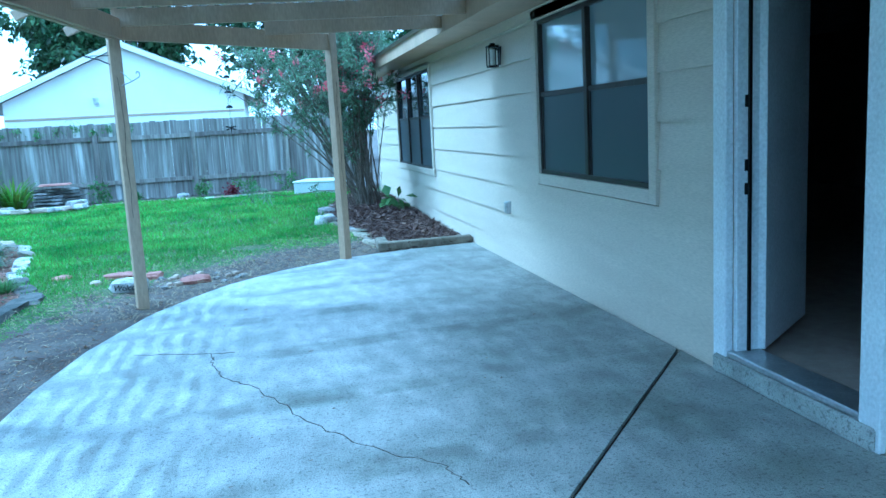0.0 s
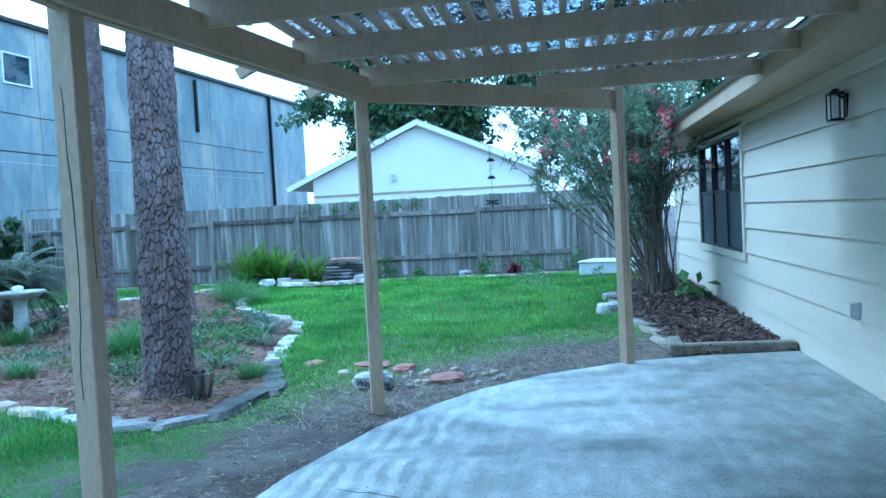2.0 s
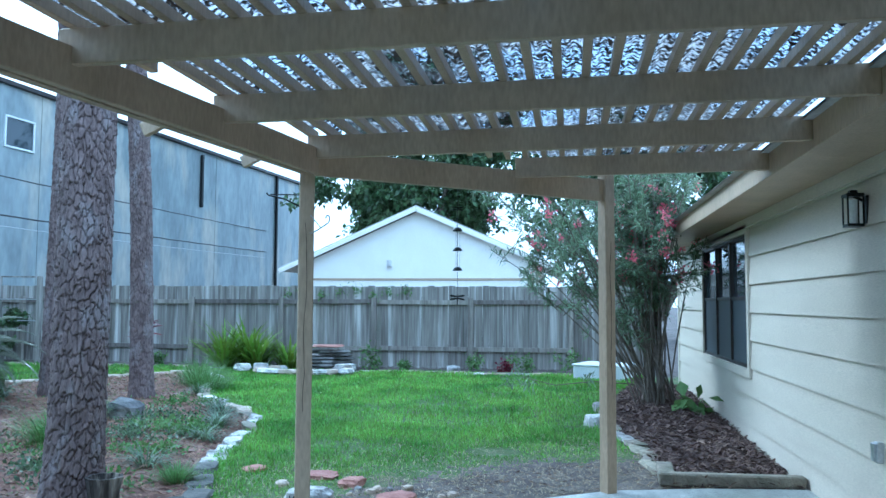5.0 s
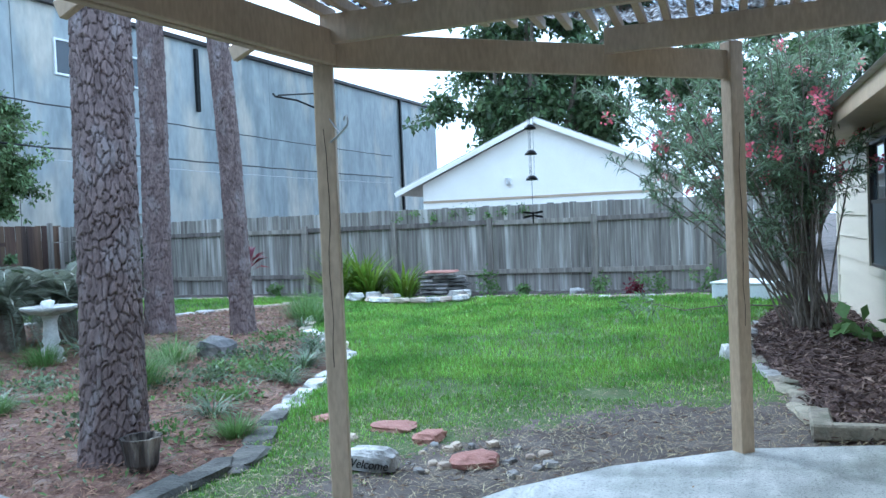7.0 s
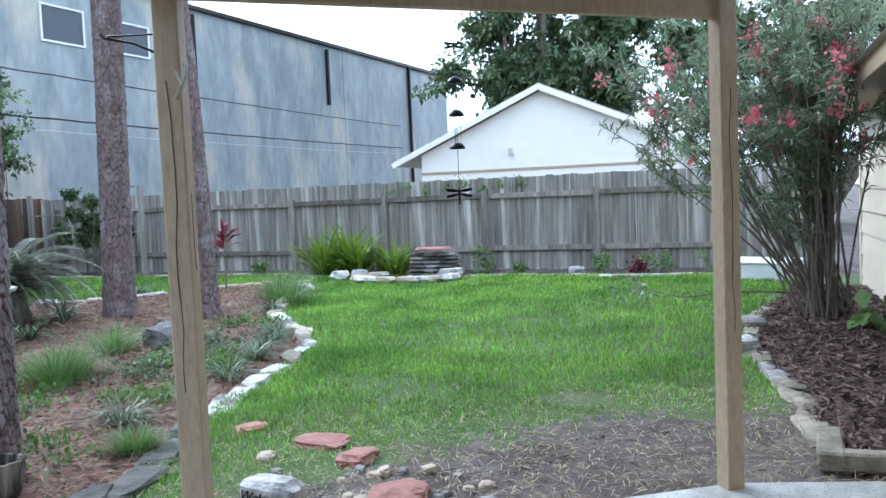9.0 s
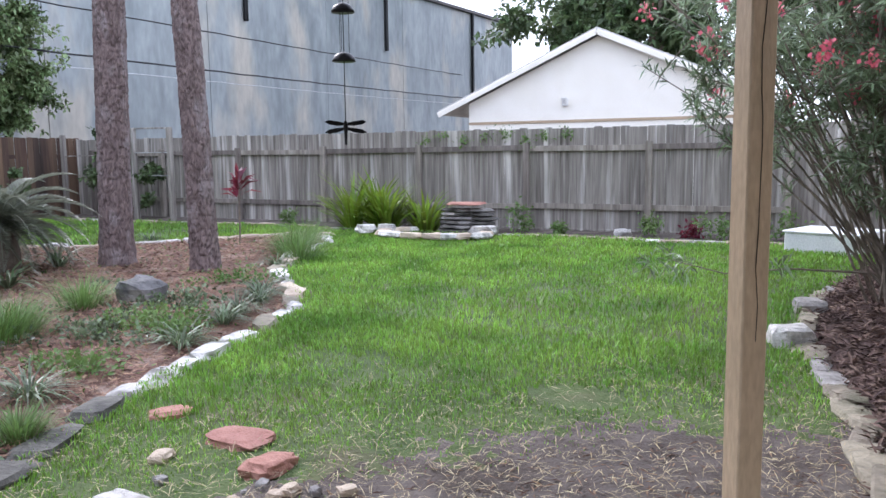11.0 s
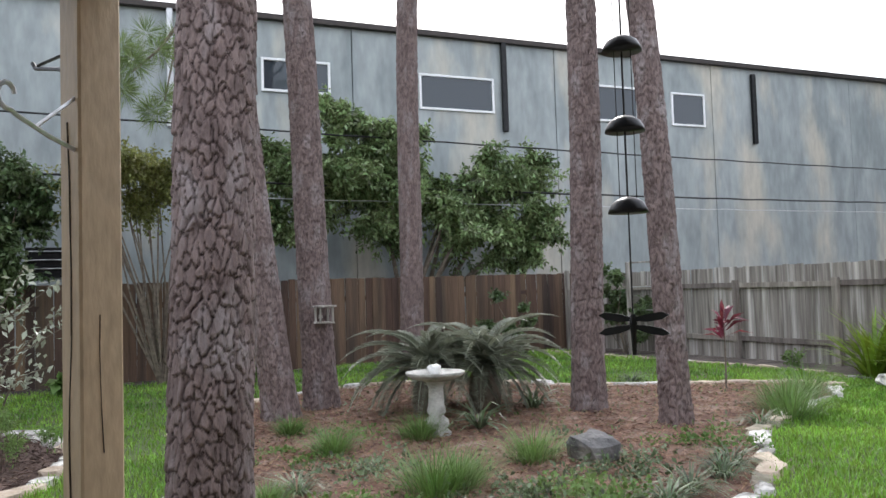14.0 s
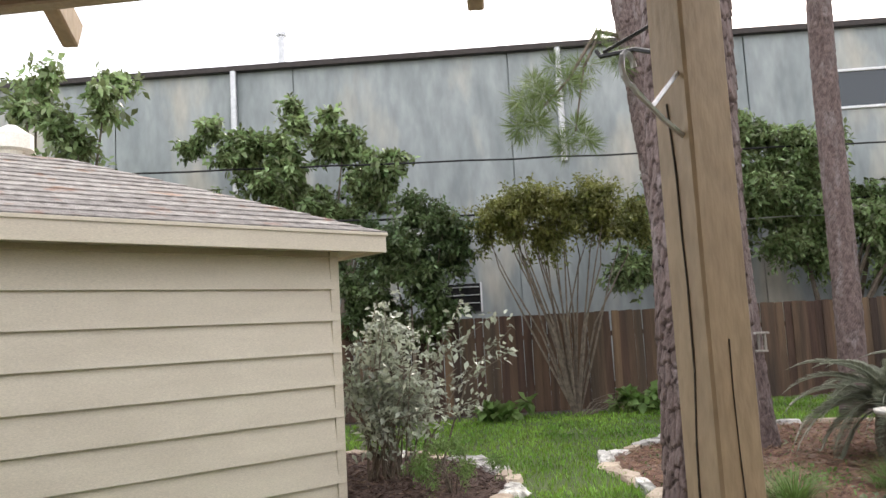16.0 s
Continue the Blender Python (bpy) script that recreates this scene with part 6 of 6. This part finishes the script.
def chime(at):
    t = thing("wind_chime", "black hanging mobile of domes with dragonflies", "mobile", (*at, 0.035))
    part("cord", Geo().tube([(0, 0, 2.25), (0, 0, 1.9), (0, 0, 1.40)], 0.0014, 5), BLACK, t)
    for z in (1.885, 1.748, 1.611):
        part("dome", Geo().lathe([(0.034, z - 0.013), (0.032, z - 0.006), (0.026, z + 0.005), (0.015, z + 0.012), (0.003, z + 0.015)], 20), BLACK, t, smooth=True)
    for a in (0.4, 2.5, 4.6):
        part("cord", Geo().tube([(0.016 * math.cos(a), 0.016 * math.sin(a), 2.05), (0.016 * math.cos(a), 0.016 * math.sin(a), 1.62)], 0.0008, 4), BLACK, t)

    def fly(z, s):
        f = part("dragonfly", Geo().tube([(0, 0, z + 0.03 * s), (0, 0, z), (0, 0, z - 0.05 * s), (0, 0, z - 0.11 * s)], [0.008 * s, 0.014 * s, 0.010 * s, 0.007 * s], 8), BLACK, t, "black dragonfly ornament")
        d = Vector((0.85, 0.53, 0))
        for sg in (-1, 1):
            for dz, tilt in ((0.012, 0.12), (-0.012, -0.2)):
                g = Geo()
                prof = [(0.0, -0.006), (0.05, -0.015), (0.10, -0.013), (0.125, 0.0), (0.10, 0.013), (0.05, 0.012), (0.0, 0.006)]
                vs = [(d.x * sg * x * s, d.y * sg * x * s, z + dz * s + (q + x * tilt) * s) for x, q in prof]
                off = Vector((-d.y, d.x, 0)) * 0.003
                g.add(vs + [(p[0] + off.x, p[1] + off.y, p[2]) for p in vs], [tuple(range(7)), tuple(range(13, 6, -1))] + [(i, (i + 1) % 7, (i + 1) % 7 + 7, i + 7) for i in range(7)])
                part("wing", g, BLACK, f)

    fly(1.415, 0.48)
    fly(2.03, 0.36)


chime((0.115, 7.285))


def hooks():
    t = thing("plant_hook", "grey scrolled plant hook screwed to the post", "hook", (P1[0], P1[1], -0.03))
    d = Vector((0.755, -0.656, 0))
    pts = [d * 0.05 + Vector((0, 0, 1.86)), d * 0.13 + Vector((0, 0, 1.875)), d * 0.22 + Vector((0, 0, 1.90))]
    for k in range(9):
        a = -0.3 + k * 0.6
        r = 0.03 * (1 - k * 0.05)
        pts.append(d * (0.24 + r * math.sin(a)) + Vector((0, 0, 1.935 - r * math.cos(a))))
    part("scroll", Geo().tube(pts, 0.005, 6), ALU, t)
    part("strut", Geo().tube([d * 0.05 + Vector((0, 0, 1.97)), d * 0.17 + Vector((0, 0, 1.885))], 0.004, 5), ALU, t)
    t2 = thing("plant_hook", "dark straight plant hook screwed to the post", "hook", (P1[0], P1[1], 0))
    part("rod", Geo().tube([(-0.04, -0.02, 2.0), (-0.12, -0.055, 2.04), (-0.21, -0.10, 2.06), (-0.22, -0.105, 2.075)], 0.005, 6), BLACK, t2)
    part("strut", Geo().tube([(-0.04, -0.02, 2.07), (-0.2, -0.095, 2.065)], 0.004, 5), BLACK, t2)


hooks()


def bird_feeder():
    t = thing("bird_feeder", "small weathered wooden bird feeder on the pine", "bird feeder", (-8.42, 9.85, 1.14))
    part("tray", Geo().box(-0.11, -0.1, 0, 0.11, 0.1, 0.02, 0.003), GREYWOOD, t)
    for x in (-0.09, 0.09):
        for y in (-0.08, 0.08):
            part("upright", Geo().box(x - 0.012, y - 0.012, 0.02, x + 0.012, y + 0.012, 0.2), GREYWOOD, t)
    part("roof", Geo().box(-0.13, -0.12, 0.2, 0.13, 0.12, 0.225, 0.003), GREYWOOD, t)
    part("bracket", Geo().box(-0.25, -0.02, 0.06, -0.11, 0.02, 0.1), GREYWOOD, t)


bird_feeder()


def trellis():
    t = thing("trellis", "grey timber trellis frame with wires by the fence corner", "trellis")
    y = 17.2
    for x, h in ((-13.1, 1.84), (-11.1, 1.94), (-10.15, 1.92)):
        part("post", Geo().box(x - 0.045, y - 0.045, 0.0, x + 0.045, y + 0.045, h, 0.005), GREYWOOD, t)
    part("top_bar", Geo().beam((-11.1, y, 1.93), (-10.1, y, 1.92), 0.05, 0.03), GREYWOOD, t)
    for z in (1.0, 1.45):
        part("crossbar", Geo().beam((-11.1, y, z), (-10.15, y, z), 0.035, 0.02), ALU, t)
    part("crossbar", Geo().beam((-13.1, y, 1.4), (-11.1, y, 1.42), 0.03, 0.02), GREYWOOD, t)


trellis()


def splash_box():
    t = thing("planter_box", "low white concrete box beyond the lawn", "planter", (1.5, 16.4, ground_z(1.5, 16.4)))
    m = Matrix.Rotation(radians(-22), 4, "Z")
    part("body", Geo().box(-0.45, -0.4, 0, 0.45, 0.4, 0.24, 0.015, m), WHITE, t)
    part("rim", Geo().box(-0.47, -0.42, 0.24, 0.47, 0.42, 0.27, 0.01, m), WHITE, t)


splash_box()


def cables():
    for k, (z, col, r) in enumerate(((4.78, BLACK, 0.018), (3.72, BLACK, 0.022), (3.42, ALU, 0.012))):
        t = thing("power_cable", "dark overhead cable slung along the warehouse" if k < 2 else "pale thin overhead cable", "cable")
        pts = [(-14.35, y, z + 0.00035 * (y - 14) ** 2 + 0.01 * math.sin(y * 3)) for y in np.linspace(-12, 48, 70)]
        part("wire", Geo().tube(pts, r, 5), col, t)
    t = thing("vent_pipe", "pale vent pipe above the warehouse roof", "pipe", (-19.5, 2.9, 0))
    part("pipe", Geo().lathe([(0.1, 7.9), (0.1, 9.4), (0.14, 9.42), (0.14, 9.5)], 12), ALU, t)


cables()

# ---- ground cover: blades, straw, chips ----


def lawn_mask(x, y):
    ok = (x > -13.2) & (x < 2.6) & (y > 0) & (y < 16.8)
    for p in (STRAW, SHEDBED, HOUSEBED, SLAB):
        ok &= ~inside(x, y, p)
    return ok


def build_lawn():
    rng = np.random.default_rng(70)
    sets = []
    for (x0, x1, y0, y1), dens in (((-3, 2.2, 5.5, 11), 2600), ((-7, 2.2, 11, 17), 1100), ((-13.3, -2, 3.5, 17), 520), ((-7, -1, 1, 8), 700), ((-3.2, -1.2, 2.5, 7.5), 1500)):
        n = int((x1 - x0) * (y1 - y0) * dens)
        x, y = rng.uniform(x0, x1, n), rng.uniform(y0, y1, n)
        ok = lawn_mask(x, y)
        d = edge_distance(x, y, SLAB, False)
        w = dirt_width(x, y)
        patch = np.array([noise.noise(Vector((a * 1.1, b * 1.1, 0.3))) + 0.5 * noise.noise(Vector((a * 4, b * 4, 2.3))) for a, b in zip(x, y)])
        ok &= (d > w + 0.05 + 0.35 * patch) & (rng.uniform(0, 1, n) < np.clip((d - w) / 1.3 + 0.15, 0.08, 1))
        ok &= (np.hypot((x - 0.15) / 0.28, (y - 9.6) / 0.2) > 1 + 0.3 * patch)
        ok &= (patch > -0.55) | (rng.uniform(0, 1, n) < 0.4)
        sets.append(np.stack([x[ok], y[ok], patch[ok]], 1))
    p = np.concatenate(sets)
    n = len(p)
    far = np.clip((np.hypot(p[:, 0] - 1, p[:, 1] - 5.5) - 2.5) / 9, 0, 1)
    an = rng.uniform(0, 6.283, n)
    lean = rng.uniform(0.1, 0.75, n)
    out = np.stack([np.cos(an) * lean, np.sin(an) * lean, np.ones(n)], 1)
    out = unit(out)
    side = np.stack([-np.sin(an), np.cos(an), np.zeros(n)], 1)
    z = rise(p[:, 0], p[:, 1]) - 0.01
    near_d = np.clip((edge_distance(p[:, 0], p[:, 1], SLAB, False) - 0.4) / 2.2, 0.3, 1)
    ln = rng.uniform(0.05, 0.11, n) * (1 + 0.35 * p[:, 2]) * near_d
    v, f = blades(np.stack([p[:, 0], p[:, 1], z], 1), out, side, ln, 0.005 + 0.011 * far, 0.5)
    tagged(new("lawn_grass", soup("lawn_grass", v, f, GRASS)), "bright green lawn grass, thin near the patio", "grass", kind="stuff")
    # dry stems in the thin turf
    n = 16000
    x, y = rng.uniform(-3, 2, n), rng.uniform(6.0, 11.5, n)
    d = edge_distance(x, y, SLAB, False)
    ok = lawn_mask(x, y) & (rng.uniform(0, 1, n) < np.clip(1.15 - (d - 0.4) / 2.4, 0.06, 0.9))
    x, y = x[ok], y[ok]
    n = len(x)
    an = rng.uniform(0, 6.283, n)
    out = unit(np.stack([np.cos(an), np.sin(an), rng.uniform(-0.05, 0.5, n)], 1))
    side = np.stack([-np.sin(an), np.cos(an), np.zeros(n)], 1)
    v, f = blades(np.stack([x, y, rise(x, y) + 0.012], 1), out, side, rng.uniform(0.04, 0.12, n), 0.004, 0.2)
    tagged(new("dry_grass", soup("dry_grass", v, f, DRYGRASS)), "dry straw-coloured grass stems", "grass", kind="stuff")


def scatter(name, label, poly, count, size, width, mat, seed, lift=0.015, tilt=0.25, cat="mulch"):
    rng = np.random.default_rng(seed)
    xs, ys = [p[0] for p in poly], [p[1] for p in poly]
    x, y = rng.uniform(min(xs), max(xs), count), rng.uniform(min(ys), max(ys), count)
    ok = inside(x, y, poly)
    x, y = x[ok], y[ok]
    n = len(x)
    h = np.zeros(n)
    for q, k in ((STRAW, 0.03), (SHEDBED, 0.07), (HOUSEBED, 0.09)):
        h += inside(x, y, q) * k * np.clip(edge_distance(x, y, q) / 0.5, 0, 1)
    an = rng.uniform(0, 6.283, n)
    out = unit(np.stack([np.cos(an), np.sin(an), rng.normal(0, tilt, n)], 1))
    side = unit(np.stack([-np.sin(an), np.cos(an), rng.normal(0, 0.35, n)], 1))
    v, f = blades(np.stack([x, y, rise(x, y) + h + rng.uniform(0, lift, n)], 1), out, side, size * rng.uniform(0.5, 1.4, n), width * rng.uniform(0.5, 1.5, n), 0.2)
    tagged(new(name, soup(name, v, f, mat)), label, cat, kind="stuff")


build_lawn()
scatter("pine_straw", "reddish brown pine straw covering the bed", STRAW, 110000, 0.095, 0.0055, NEEDLES, 71, 0.03)
scatter("low_weeds", "scattered low green weeds in pine straw", STRAW, 5200, 0.07, 0.016, LEAF_SOFT, 77, 0.02, 0.9, "weeds")
scatter("low_weeds", "pale grey-green seedlings in pine straw", STRAW, 3000, 0.06, 0.02, LEAF_LIRIOPE, 78, 0.03, 0.7, "weeds")
scatter("pine_straw", "dull grey-brown leaf bits among the straw", STRAW, 22000, 0.06, 0.022, DEADLEAF, 72, 0.03)
scatter("mulch_chips", "dark shredded bark mulch", HOUSEBED, 16000, 0.09, 0.02, CHIPS, 73, 0.04, 0.35)
scatter("mulch_chips", "dark mulch and twigs in the shed bed", SHEDBED, 9000, 0.09, 0.016, CHIPS, 74, 0.03, 0.35)
STRIP = SLAB[1:11] + [(2.6, 8.42), (1.6, 9.4), (0.9, 9.2), (-0.3, 8.4), (-1.2, 7.2), (-1.6, 5.6), (-1.75, 3.7)]
scatter("soil_litter", "small twigs and leaf bits on bare soil", STRIP, 9000, 0.055, 0.008, DEADLEAF, 75, 0.01, 0.2, "leaf litter")
scatter("soil_litter", "pale dry stems on bare soil", STRIP, 5000, 0.08, 0.004, DRYGRASS, 76, 0.015, 0.2, "leaf litter")
rng = np.random.default_rng(90)
n = 60
x, y = rng.uniform(-0.8, 2.6, n), rng.uniform(0.5, 7.5, n)
ok = inside(x, y, SLAB)
x, y = x[ok], y[ok]
an = rng.uniform(0, 6.283, len(x))
v, f = blades(np.stack([x, y, np.full(len(x), 0.004)], 1), np.stack([np.cos(an), np.sin(an), 0.15 + 0 * an], 1), np.stack([-np.sin(an), np.cos(an), 0.2 + 0 * an], 1), rng.uniform(0.01, 0.035, len(x)), rng.uniform(0.005, 0.014, len(x)))
tagged(new("patio_leaves", soup("patio_leaves", v, f, DEADLEAF)), "few dead leaves lying on the patio", "leaf litter", kind="stuff")
